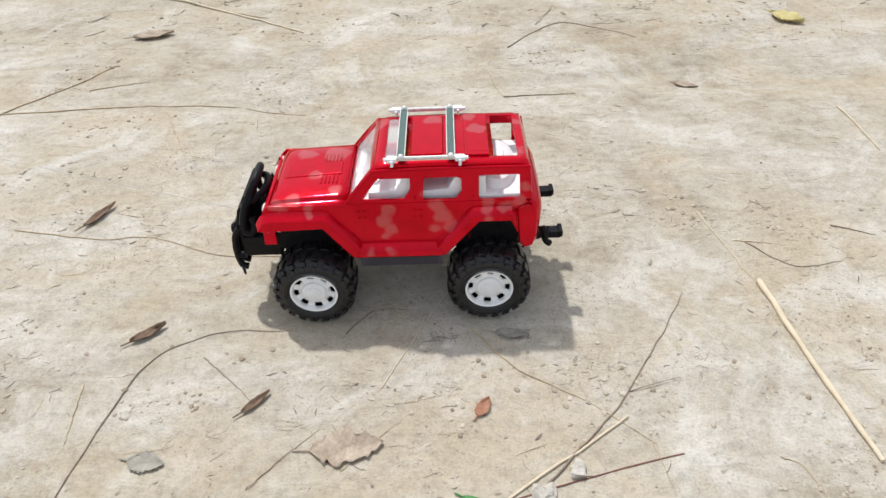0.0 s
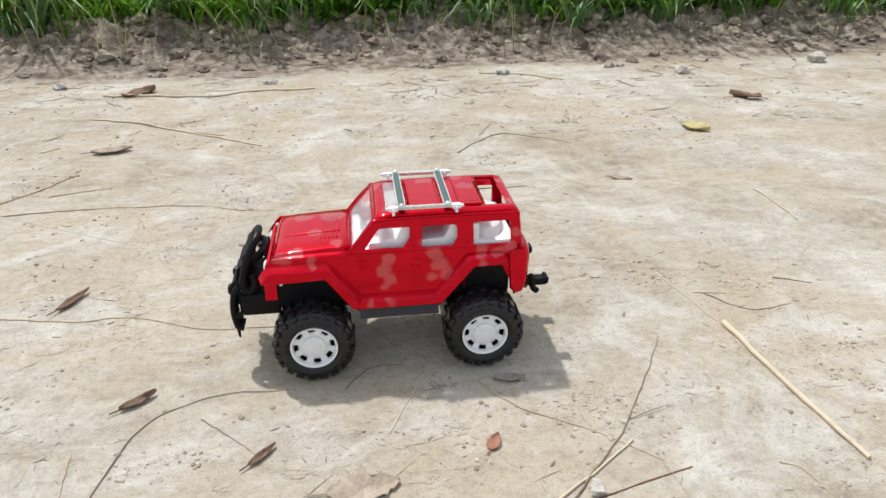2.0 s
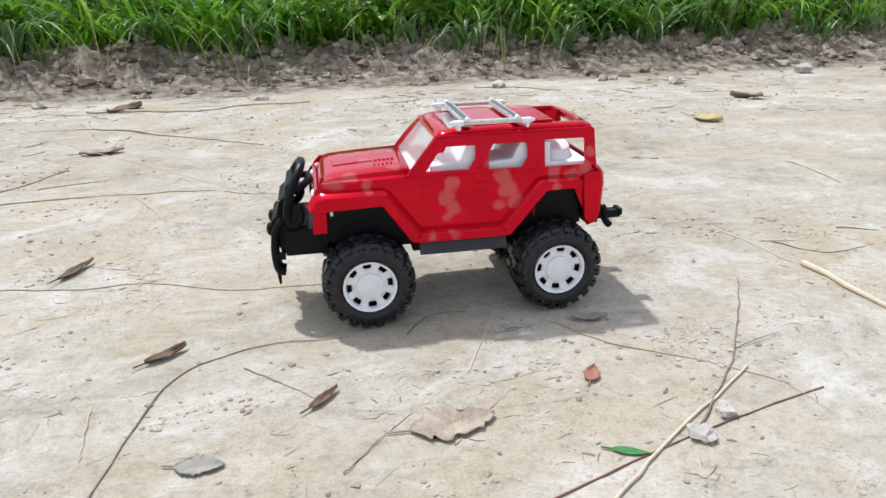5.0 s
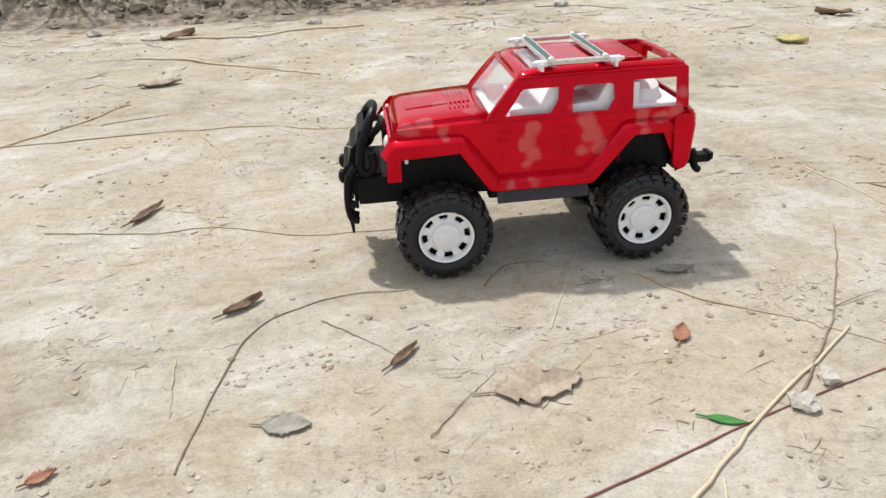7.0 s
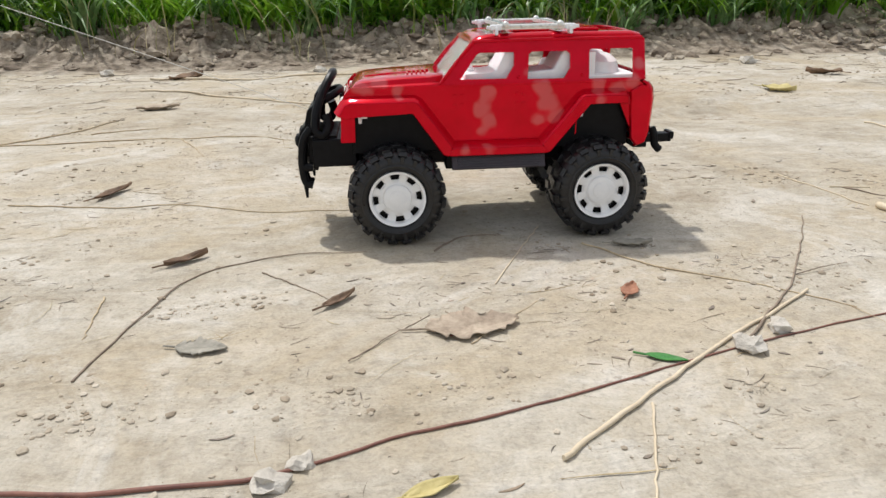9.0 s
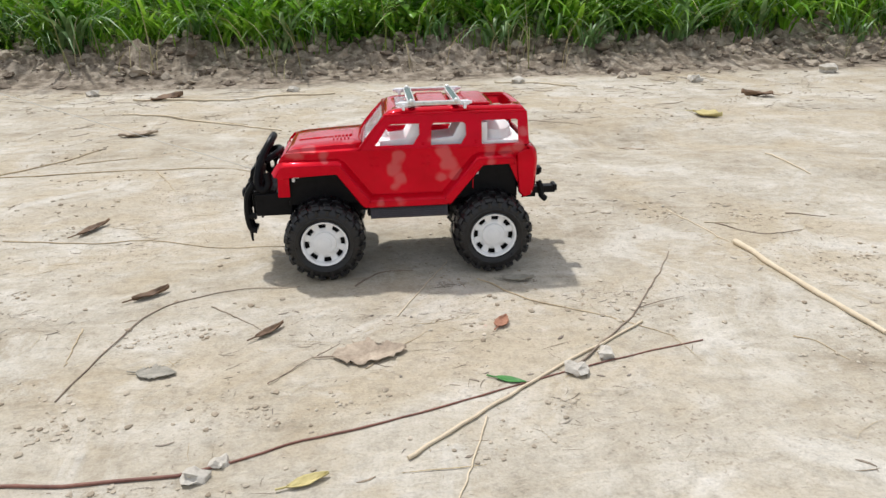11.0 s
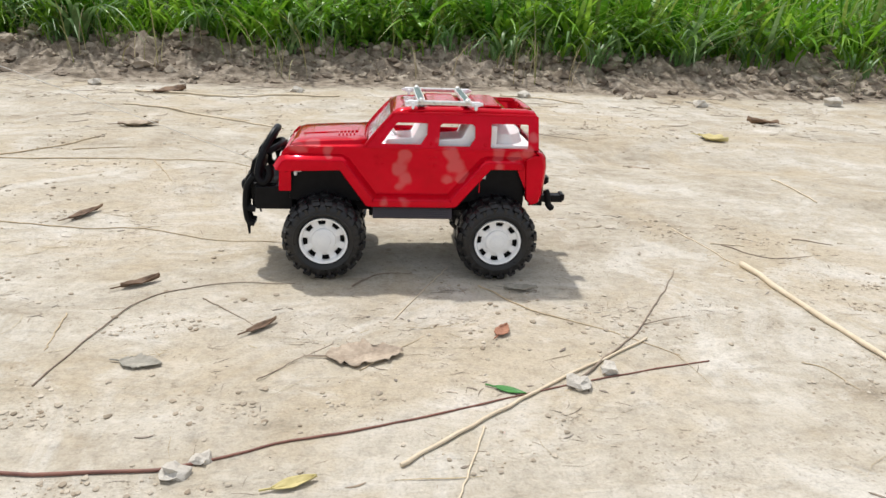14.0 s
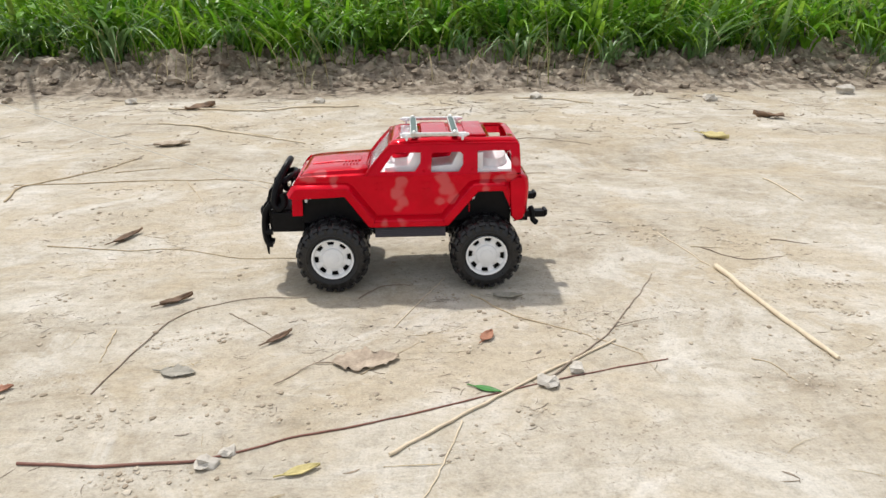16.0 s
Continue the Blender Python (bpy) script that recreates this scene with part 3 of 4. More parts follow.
    roof = part("roof", bm, RED, car, "red roof with a front and a rear opening", 0, 40)
    thicken(roof, 0.0013)
    bm = bmesh.new()
    slab(bm, [(0.0515, 0.1353), (0.0705, 0.1351), (0.0698, 0.1368), (0.0522, 0.1370)], [], -0.0300, 0.0300)
    panel = part("roof_panel", bm, RED, roof, bevel=0.0006)
    for k in range(6):
        bm = bmesh.new()
        box(bm, (0.0545 + 0.0027 * k, -0.004, 0.1370), (0.0010, 0.044, 0.0007))
        part("panel_rib", bm, RED, panel)
    bm = bmesh.new()
    box(bm, (0.0015, 0.0, 0.1338), (0.0160, 0.0610, 0.0008))
    part("sunroof_glass", bm, GLASS, roof, "hazy clear sunroof").visible_shadow = False
    # rear: upper frame with a window, lower bulge
    bm = bmesh.new()
    plate(bm, [(-0.0410, 0.1035), (0.0410, 0.1035), (0.0368, 0.1300), (-0.0368, 0.1300)], [[(-0.0345, 0.1080), (-0.0325, 0.1265), (0.0325, 0.1265), (0.0345, 0.1080)]],
          lambda u, v: (0.1011 - 0.06 * (v - 0.1035), u, v), lambda u, v: (0.0991 - 0.06 * (v - 0.1035), u, v))
    part("tailgate_frame", bm, RED, car, bevel=0.0005)
    bm = bmesh.new()
    sheet(bm, [[(x - d * f, y, z) for y, d in ((-0.0438, 0.0075), (-0.0425, 0.0045), (-0.0390, 0.0020), (-0.0320, 0.0005), (0.0, 0.0), (0.0320, 0.0005), (0.0390, 0.0020), (0.0425, 0.0045), (0.0438, 0.0075))] for x, z, f in ((0.1008, 0.1034, 0.3), (0.1065, 0.1012, 0.7), (0.1097, 0.0975, 1.0), (0.1108, 0.0900, 1.0), (0.1095, 0.0680, 1.0), (0.1075, 0.0620, 1.0), (0.1000, 0.0588, 0.6))])
    tail = part("tail_panel", bm, RED, car, "red rounded tail panel", 0, 50)
    thicken(tail, 0.0015)
    for s in (-1, 1):
        bm = bmesh.new()
        slab(bm, [(0.0905, 0.0965), (0.0925, 0.0640), (0.0970, 0.0588), (0.1035, 0.0612), (0.1056, 0.0690), (0.1060, 0.0925), (0.1045, 0.0985), (0.0985, 0.1008)], [], s * 0.0405, s * 0.0437)
        part("rear_wing", bm, RED, car, bevel=0.0014)
    # tow hooks on the rear bumper
    bm = bmesh.new()
    box(bm, (0.1060, 0.0, 0.0580), (0.0100, 0.0560, 0.0080))
    bumper = part("rear_bumper", bm, BLACK, car, "black plastic rear bumper with two tow hooks", 0.0007)
    for s in (-1, 1):
        bm = bmesh.new()
        box(bm, (0.1165, s * 0.0280, 0.0615), (0.0210, 0.0090, 0.0060))
        box(bm, (0.1265, s * 0.0280, 0.0630), (0.0035, 0.0110, 0.0055))
        tube(bm, curved([(0.1120, s * 0.0310, 0.0690), (0.1140, s * 0.0320, 0.0640), (0.1150, s * 0.0325, 0.0570), (0.1190, s * 0.0325, 0.0530)], 4), 0.0027, 10)
        part("tow_hook", bm, BLACK, bumper, "black plastic tow hook", 0.0008)
    # chassis, arches, axles
    bm = bmesh.new()
    box(bm, (0.0, 0.0, 0.0560), (0.190, 0.0520, 0.0160))
    box(bm, (-0.0020, 0.0, 0.0735), (0.190, 0.0720, 0.0300))
    box(bm, (-0.1100, 0.0, 0.0590), (0.0300, 0.0660, 0.0190))
    box(bm, (0.001, 0.0, 0.0500), (0.0700, 0.0600, 0.0120))
    chassis = part("chassis", bm, BLACK, car, "black plastic chassis", 0.0012)
    for x in (-0.069, 0.069):
        bm = bmesh.new()
        tube(bm, [(x, -0.040, 0.033), (x, 0.040, 0.033)], 0.0050, 14)
        box(bm, (x, 0.0, 0.0400), (0.0220, 0.0260, 0.0240))
        part("axle", bm, BLACK, car, bevel=0.0006)
        for y in (-0.030, 0.030):
            bm = bmesh.new()
            tube(bm, [(x + 0.0035 * math.cos(a), y + 0.0035 * math.sin(a), 0.040 + 0.0009 * a) for a in (0.6 * k for k in range(50))], 0.0007, 6)
            part("suspension_coil", bm, BLACK, chassis)
    for x in (-0.069, 0.069):
        for s in (-1, 1):
            make_wheel(x, s, car)
    # bull bar: a hoop over a stepped guard, with hooked prongs below
    bm = bmesh.new()
    leg = [(-0.1140, -0.0285, 0.0850), (-0.1125, -0.0300, 0.0775), (-0.1165, -0.0310, 0.0715), (-0.1215, -0.0305, 0.0740), (-0.1215, -0.0285, 0.0820), (-0.1190, -0.0240, 0.0915), (-0.1145, -0.0175, 0.1010), (-0.1105, -0.0100, 0.1075)]
    tube(bm, curved(leg + [(-0.1095, 0.0, 0.1090)] + [(x, -y, z) for x, y, z in reversed(leg)], 4), 0.0031, 10)
    guard = part("hoop", bm, BLACK, car, "black plastic bull-bar hoop")
    bm = bmesh.new()
    tube(bm, curved([(-0.1155, -0.0200, 0.0930), (-0.1080, -0.0130, 0.0965), (-0.1050, 0.0, 0.0975), (-0.1080, 0.0130, 0.0965), (-0.1155, 0.0200, 0.0930)], 5), 0.0027, 10)
    part("hoop_brace", bm, BLACK, guard)
    bm = bmesh.new()
    slab(bm, [(-0.1165, 0.1010), (-0.1215, 0.0975), (-0.1230, 0.0900), (-0.1275, 0.0865), (-0.1300, 0.0760), (-0.1335, 0.0730), (-0.1350, 0.0600), (-0.1325, 0.0540), (-0.1260, 0.0540), (-0.1210, 0.0800)], [], -0.0215, 0.0215)
    part("guard_plate", bm, BLACK, car, "black stepped plastic front guard", 0.0012)
    for s in (-1, 1):
        for k in (-0.5, 0.5):
            bm = bmesh.new()
            y = s * 0.0255 + k * 0.0090
            tube(bm, curved([(-0.1250, y, 0.0760), (-0.1305, y, 0.0680), (-0.1325, y, 0.0560), (-0.1325, y, 0.0460), (-0.1310, y, 0.0385), (-0.1265, y, 0.0365)], 4), 0.0028, 10)
            prong = part("prong", bm, BLACK, guard)
        bm = bmesh.new()
        tube(bm, [(-0.1322, s * 0.0300, 0.0495), (-0.1255, s * 0.0300, 0.0490)], 0.0029, 10)
        tube(bm, [(-0.1315, s * 0.0295, 0.0380), (-0.1312, s * 0.0295, 0.0275)], [0.0018, 0.0009], 8)
        part("prong_foot", bm, BLACK, guard)
        bm = bmesh.new()
        bmesh.ops.create_uvsphere(bm, u_segments=14, v_segments=8, radius=0.0052, matrix=Matrix.Translation((-0.1350, s * 0.0150, 0.0650)) @ Matrix.Diagonal((0.6, 1, 1, 1)))
        part("fog_lamp", bm, BLACK, guard, "small black moulded fog lamp")
    bm = bmesh.new()
    box(bm, (-0.1180, 0.0, 0.0600), (0.0200, 0.0560, 0.0200))
    part("bumper_beam", bm, BLACK, guard, bevel=0.0012)
    # cabin
    for name, centre, size in (("cabin_floor", (0.030, 0.0, 0.0915), (0.128, 0.0760, 0.0060)), ("dashboard", (-0.0310, 0.0, 0.0965), (0.0100, 0.0740, 0.0140)), ("boot_floor", (0.0725, 0.0, 0.0995), (0.0470, 0.0765, 0.0150)),
                               ("boot_step", (0.0605, 0.0, 0.1125), (0.0130, 0.0730, 0.0190))):
        bm = bmesh.new()
        box(bm, centre, size)
        part(name, bm, WHITE, car, "white plastic " + name.replace("_", " "), 0.0005)
    for y in (-0.0195, 0.0195):
        for x in (0.0020, 0.0410):
            bm = bmesh.new()
            d = 0.0 if y < 0 else -0.015
            slab(bm, [(x - 0.0240, 0.0930 + d), (x + 0.0060, 0.0930 + d), (x + 0.0130, 0.1255 + d), (x + 0.0115, 0.1275 + d), (x + 0.0060, 0.1270 + d), (x - 0.0020, 0.1110 + d), (x - 0.0225, 0.1095 + d)], [], y - 0.0160, y + 0.0160)
            part("seat", bm, PALE, car, "white moulded plastic seat", 0.0016)
    bm = bmesh.new()
    ring = Matrix.Translation((-0.0160, -0.0170, 0.1145)) @ Matrix.Rotation(radians(-35), 4, "Y")
    tube(bm, [ring @ Vector((0, 0.0062 * math.cos(a), 0.0062 * math.sin(a))) for a in (2 * math.pi * k / 20 for k in range(20))], 0.0009, 6, True)
    tube(bm, [ring @ Vector((0, 0, 0)), ring @ Vector((-0.010, 0, -0.004))], 0.0011, 6)
    for a in (0.5, 2.6, 4.7):
        tube(bm, [ring @ Vector((0, 0, 0)), ring @ Vector((0, 0.0062 * math.cos(a), 0.0062 * math.sin(a)))], 0.0008, 6)
    part("steering_wheel", bm, PALE, car, "white plastic steering wheel")
    bm = bmesh.new()
    lathe(bm, [(0.0001, 0.0140), (0.0050, 0.0138), (0.0062, 0.0122), (0.0100, 0.0115), (0.0140, 0.0080), (0.0155, 0.0)], 32)
    bmesh.ops.transform(bm, matrix=Matrix.Translation((0.0770, 0.0, 0.1060)) @ Matrix.Diagonal((1.0, 2.1, 1.0, 1.0)) @ Matrix.Rotation(radians(90), 4, "X"), verts=bm.verts)
    part("spare_wheel_dome", bm, WHITE, car, "white plastic spare wheel moulded in the boot")
    # roof rack
    rack = bpy.data.objects.new("roof_rack", None)
    scene.collection.objects.link(rack)
    rack.parent = car
    tagged(rack, "worn silver roof rack with dark green cross strips")
    for s in (-1, 1):
        bm = bmesh.new()
        tube(bm, [(0.0000, s * 0.0362, 0.1392), (0.0500, s * 0.0362, 0.1392)], 0.0013, 10)
        box(bm, (0.025, s * 0.0362, 0.1378), (0.0500, 0.0010, 0.0016))
        part("rail", bm, CHROME, rack, bevel=0.0002)
    for x in (0.0060, 0.0420):
        bm = bmesh.new()
        box(bm, (x, 0.0, 0.1392), (0.0052, 0.0690, 0.0016))
        strip = part("cross_strip", bm, GREEN, rack, "dark green cross strip", 0.0004)
        bm = bmesh.new()
        for e in (-1, 1):
            box(bm, (x + e * 0.0028, 0.0, 0.1394), (0.0006, 0.0680, 0.0026))
        part("strip_edge", bm, CHROME, strip)
        for s in (-1, 1):
            bm = bmesh.new()
            bmesh.ops.create_uvsphere(bm, u_segments=12, v_segments=8, radius=0.0024, matrix=Matrix.Translation((x, s * 0.0362, 0.1400)))
            part("knob", bm, CHROME, rack)
            bm = bmesh.new()
            d = -1 if x < 0.02 else 1
            box(bm, (x + d * 0.0065, s * 0.0366, 0.1385), (0.0070, 0.0052, 0.0034))
            box(bm, (x + d * 0.0065, s * 0.0366, 0.1365), (0.0022, 0.0080, 0.0050))
            box(bm, (x + d * 0.0110, s * 0.0366, 0.1385), (0.0030, 0.0024, 0.0022))
            part("end_clip", bm, PALE, rack, "pale clear plastic end clip", 0.0005)
    bm = bmesh.new()
    slab(bm, [(0.0120, 0.1352), (0.0370, 0.1352), (0.0360, 0.1372), (0.0130, 0.1372)], [], -0.0280, 0.0280)
    part("roof_hatch", bm, RED, roof, bevel=0.0006)
    return car


make_car()


# ---- grass bank ----
def blades(name, count, region, height, width, material, seed, lean=0.5, label=""):
    """Many curved, tapered grass blades with a fold along the middle, as one mesh."""
    rng = random.Random(seed)
    verts, faces = [], []
    x0, x1, y0, y1 = region
    made = 0
    while made < count:
        x, y = rng.uniform(x0, x1), y0 + (y1 - y0) * rng.random() ** 1.4
        tuft = noise.noise((3.1 * x, 3.7 * y, 2.2)) + 0.35 * noise.noise((9 * x, 9 * y, 4.2))
        if tuft < rng.uniform(-0.35, 0.40) - 0.5 * (y - y0):
            continue
        made += 1
        h = rng.uniform(*height) * (0.75 + 0.5 * rng.random())
        w, a = rng.uniform(*width), rng.uniform(0, 2 * math.pi)
        bend = (0.1 + 0.9 * rng.random() ** 1.3) * lean
        d = Vector((math.cos(a), math.sin(a) - 0.45, 0)).normalized()
        side = Vector((-d.y, d.x, 0))
        root = Vector((x, y, ground_z(x, y) - 0.004))
        start, steps = len(verts), 5
        for k in range(steps + 1):
            t = k / steps
            p = root + Vector((0, 0, h * (t - 0.38 * bend * t * t * t))) + d * (h * bend * t * t)
            half = 0.5 * w * (1 - t) ** 0.7 * (0.75 + 0.6 * t if t < 0.6 else 1.1) if k < steps else 0.0002
            verts += [p - side * half + d * half * 0.3, p, p + side * half + d * half * 0.3]
        for k in range(steps):
            for q in (0, 1):
                i = start + 3 * k + q
                faces.append((i, i + 1, i + 4, i + 3))
    me = bpy.data.meshes.new(name)
    me.from_pydata(verts, [], faces)
    me.materials.append(material)
    for p in me.polygons:
        p.use_smooth = True
    tagged(new(name, me), label, "grass", kind="stuff")


blades("grass", 5200, (-3.0, 3.0, TOE + 0.37, 2.6), (0.10, 0.28), (0.008, 0.020), GRASS, 11, 1.5, "lush green grass on the bank beside the track")
blades("tall_grass", 3200, (-5.0, 5.0, 2.1, 4.6), (0.30, 0.52), (0.012, 0.024), GRASS, 15, 0.9, "tall green grass behind the bank")
blades("broad_grass", 420, (-2.2, 2.2, TOE + 0.34, 1.9), (0.18, 0.40), (0.016, 0.030), GRASS, 14, 1.5, "broad arching green grass blades on the bank")
blades("short_grass", 1300, (-1.8, 1.8, TOE + 0.20, 1.6), (0.03, 0.10), (0.003, 0.007), GRASS, 12, 0.9, "short green grass tufts on the crumbled bank")
blades("withered_grass", 520, (-2.4, 2.4, TOE + 0.08, 1.7), (0.07, 0.22), (0.0014, 0.0034), DRY_GRASS, 13, 2.2, "withered pale grass stalks among the green")


def tufts(name, count, region, height, width, material, seed, label):
    """Clumps of broad blades that spring from one root, arch over and droop at the tips."""
    rng = random.Random(seed)
    verts, faces = [], []
    x0, x1, y0, y1 = region
    for c in range(count):
        cx, cy = rng.uniform(x0, x1), y0 + (y1 - y0) * rng.random() ** 1.5
        size = rng.uniform(0.6, 1.2)
        for b in range(rng.randrange(14, 30)):
            a = rng.uniform(0, 2 * math.pi)
            d = Vector((math.cos(a), math.sin(a) - 0.25, 0)).normalized()
            x, y = cx + rng.gauss(0, 0.016), cy + rng.gauss(0, 0.016)
            h, w = rng.uniform(*height) * size, rng.uniform(*width) * size
            reach, droop = h * rng.uniform(0.4, 1.7), rng.uniform(0.45, 1.25)
            twist = rng.uniform(-0.6, 0.6)
            root = Vector((x, y, ground_z(x, y) - 0.004))
            start, steps = len(verts), 7
            for k in range(steps + 1):
                t = k / steps
                p = root + Vector((0, 0, h * (1.35 * t - droop * t ** 2.6))) + d * (reach * t ** 1.5)
                side = Matrix.Rotation(twist * t, 3, "Z") @ Vector((-d.y, d.x, 0))
                half = max(0.0003, 0.5 * w * min(1.0, 0.45 + 2.2 * t) * (1 - t ** 2.2))
                verts += [p - side * half + d * half * 0.35, p, p + side * half + d * half * 0.35]
            for k in range(steps):
                for q in (0, 1):
                    i = start + 3 * k + q
                    faces.append((i, i + 1, i + 4, i + 3))
    me = bpy.data.meshes.new(name)
    me.from_pydata(verts, [], faces)
    me.materials.append(material)
    for p in me.polygons:
        p.use_smooth = True
    tagged(new(name, me), label, "grass", kind="stuff")


tufts("grass_tufts", 170, (-2.0, 2.0, TOE + 0.27, 1.80), (0.07, 0.18), (0.008, 0.017), BRIGHT_GRASS, 41, "arching clumps of bright green grass along the bank")
tufts("pale_grass_tufts", 50, (-2.0, 2.0, TOE + 0.20, 1.65), (0.08, 0.18), (0.007, 0.014), PALE_GRASS, 42, "arching clumps of grey-green grass along the bank")


def lump(rng, size):
    bm = bmesh.new()
    bmesh.ops.create_icosphere(bm, subdivisions=2, radius=0.5)
    off = Vector((rng.uniform(0, 50), rng.uniform(0, 50), rng.uniform(0, 50)))
    for v in bm.verts:
        v.co *= 1 + 0.75 * noise.noise(v.co * 2.4 + off) + 0.45 * noise.noise(v.co * 6 + off)
        v.co.z *= 0.62
        v.co *= size
    return bm


def clods():
    """Loose lumps of earth along the foot of the bank."""
    rng = random.Random(5)
    shapes = []
    for k in range(9):
        bm = lump(rng, 1.0)
        bm.verts.index_update()
        shapes.append((np.array([v.co[:] for v in bm.verts]), [[v.index for v in f.verts] for f in bm.faces]))
        bm.free()
    verts, faces = [], []
    for k in range(2600):
        x = rng.uniform(-1.7, 1.7)
        y = TOE + 0.02 + 0.06 * noise.noise((2.4 * x, 7.7, 0)) + rng.gauss(0.18, 0.095)
        size = 0.005 + 0.034 * rng.random() ** 5.0
        pts, fs = shapes[k % 9]
        a = rng.uniform(0, 6.28)
        turn = np.array([[math.cos(a), -math.sin(a), 0], [math.sin(a), math.cos(a), 0], [0, 0, 1]])
        start = len(verts)
        verts += ((pts * size) @ turn.T + (x, y, ground_z(x, y) + size * 0.06)).tolist()
        faces += [[start + i for i in f] for f in fs]
    me = bpy.data.meshes.new("earth_clods")
    me.from_pydata(verts, [], faces)
    me.materials.append(CLOD)
    tagged(new("earth_clods", me), "crumbled grey-brown clods of earth along the bank", "soil", kind="stuff")


clods()


def crumbs():
    """Small crumbs of the mud itself, gathered in drifts over the track."""
    rng = random.Random(8)
    shapes = []
    for k in range(6):
        bm = bmesh.new()
        bmesh.ops.create_icosphere(bm, subdivisions=1, radius=0.5)
        off = Vector((rng.uniform(0, 50), rng.uniform(0, 50), rng.uniform(0, 50)))
        for v in bm.verts:
            v.co *= 1 + 0.6 * noise.noise(v.co * 2.5 + off)
            v.co.z *= 0.5
        bm.verts.index_update()
        shapes.append((np.array([v.co[:] for v in bm.verts]), [[v.index for v in f.verts] for f in bm.faces]))
        bm.free()
    verts, faces, made = [], [], 0
    heaps = [(rng.uniform(-0.36, 0.40), rng.uniform(-0.31, 0.10), rng.uniform(0.006, 0.020)) for k in range(34)]
    heaps += [(rng.uniform(-0.8, 0.8), rng.uniform(0.05, 0.8), rng.uniform(0.015, 0.045)) for k in range(34)]
    heaps = [h for h in heaps if not (abs(h[0]) < 0.12 and abs(h[1]) < 0.08)]
    for hx, hy, wide in heaps:
        for k in range(70):
            x, y = hx + rng.gauss(0, wide), hy + rng.gauss(0, wide * 0.55)
            size = (0.0006 + 0.0034 * rng.random() ** 5) * (1 + 0.9 * max(0, y))
            pts, fs = shapes[k % 6]
            start = len(verts)
            verts += (pts * size + (x, y, ground_z(x, y) + size * 0.08)).tolist()
            faces += [[start + i for i in f] for f in fs]
    while made < 4200:
        near = made % 2 == 0
        x = rng.uniform(-0.45, 0.45) if near else rng.uniform(-1.1, 1.1)
        y = rng.uniform(-0.34, 0.2) if near else rng.uniform(0.0, 0.95)
        if noise.noise((5 * x, 12 * y, 3.3)) + 0.6 * noise.noise((21 * x, 31 * y, 7.1)) < rng.uniform(0.0, 0.6) - 0.25 * max(0, y - 0.5):
            continue
        made += 1
        size = (0.0007 + 0.0046 * rng.random() ** 6) * (1 + 0.7 * max(0, y))
        pts, fs = shapes[made % 6]
        a = rng.uniform(0, 6.28)
        turn = np.array([[math.cos(a), -math.sin(a), 0], [math.sin(a), math.cos(a), 0], [0, 0, 1]])
        start = len(verts)
        verts += ((pts * size) @ turn.T + (x, y, ground_z(x, y) + size * 0.05)).tolist()
        faces += [[start + i for i in f] for f in fs]
    me = bpy.data.meshes.new("mud_crumbs")
    me.from_pydata(verts, [], faces)
    me.materials.append(CRUMB)
    tagged(new("mud_crumbs", me), "small crumbs of dried mud strewn over the track", "soil", kind="stuff")


crumbs()


def weed(x, y, height, seed):
    """A leafy weed: thin stems with broad pointed leaves."""
    rng = random.Random(seed)
    base = new("weed_plant", None)
    base.location = (x, y, ground_z(x, y))
    tagged(base, "broad-leaved green weed growing in the grass bank", "plant", "weeds in the bank")
    for s in range(5):
        a, h = rng.uniform(0, 6.28), height * rng.uniform(0.6, 1.15)
        top = Vector((0.3 * h * math.cos(a), 0.3 * h * math.sin(a) - 0.05, h))
        path = curved([(0, 0, -0.005), top * 0.5 + Vector((0.01, 0, 0.01)), top], 5)
        bm = bmesh.new()
        tube(bm, path, [0.0022 * (1 - 0.07 * i) for i in range(len(path))], 6)
        part("stem", bm, WEED, base)
        for k in range(8):
            p = path[2 + k if 2 + k < len(path) else -1]
            b = rng.uniform(0, 6.28)
            size = rng.uniform(0.024, 0.046)
            d = Vector((math.cos(b), math.sin(b), rng.uniform(-0.2, 0.5))).normalized()
            w = d.cross(Vector((0, 0, 1))).normalized()
            n = w.cross(d)
            rows = []
            for i in range(7):
                t = i / 6
                half = size * 0.34 * math.sin(math.pi * min(1, 0.06 + 0.94 * t)) ** 0.8 * (1.15 - 0.4 * t)
                c = p + d * (size * t + 0.006) - Vector((0, 0, size * 0.35 * t * t))
                rows.append([c - w * half + n * half * 0.25, c, c + w * half + n * half * 0.25])
            bm = bmesh.new()
            sheet(bm, rows)
            thicken(part("leaf", bm, WEED, base, smooth=60), 0.0004)


for k, (x, y, h) in enumerate([(-1.02, 1.28, 0.15), (-0.78, 1.25, 0.12), (-0.86, 1.31, 0.20), (-0.28, 1.28, 0.15), (-0.10, 1.26, 0.14), (-0.02, 1.30, 0.19), (0.08, 1.27, 0.14), (0.46, 1.30, 0.17), (0.66, 1.26, 0.12), (1.05, 1.29, 0.16), (-0.50, 1.33, 0.19), (0.25, 1.34, 0.21)]):
    weed(x, y + 0.10, h, 70 + k)


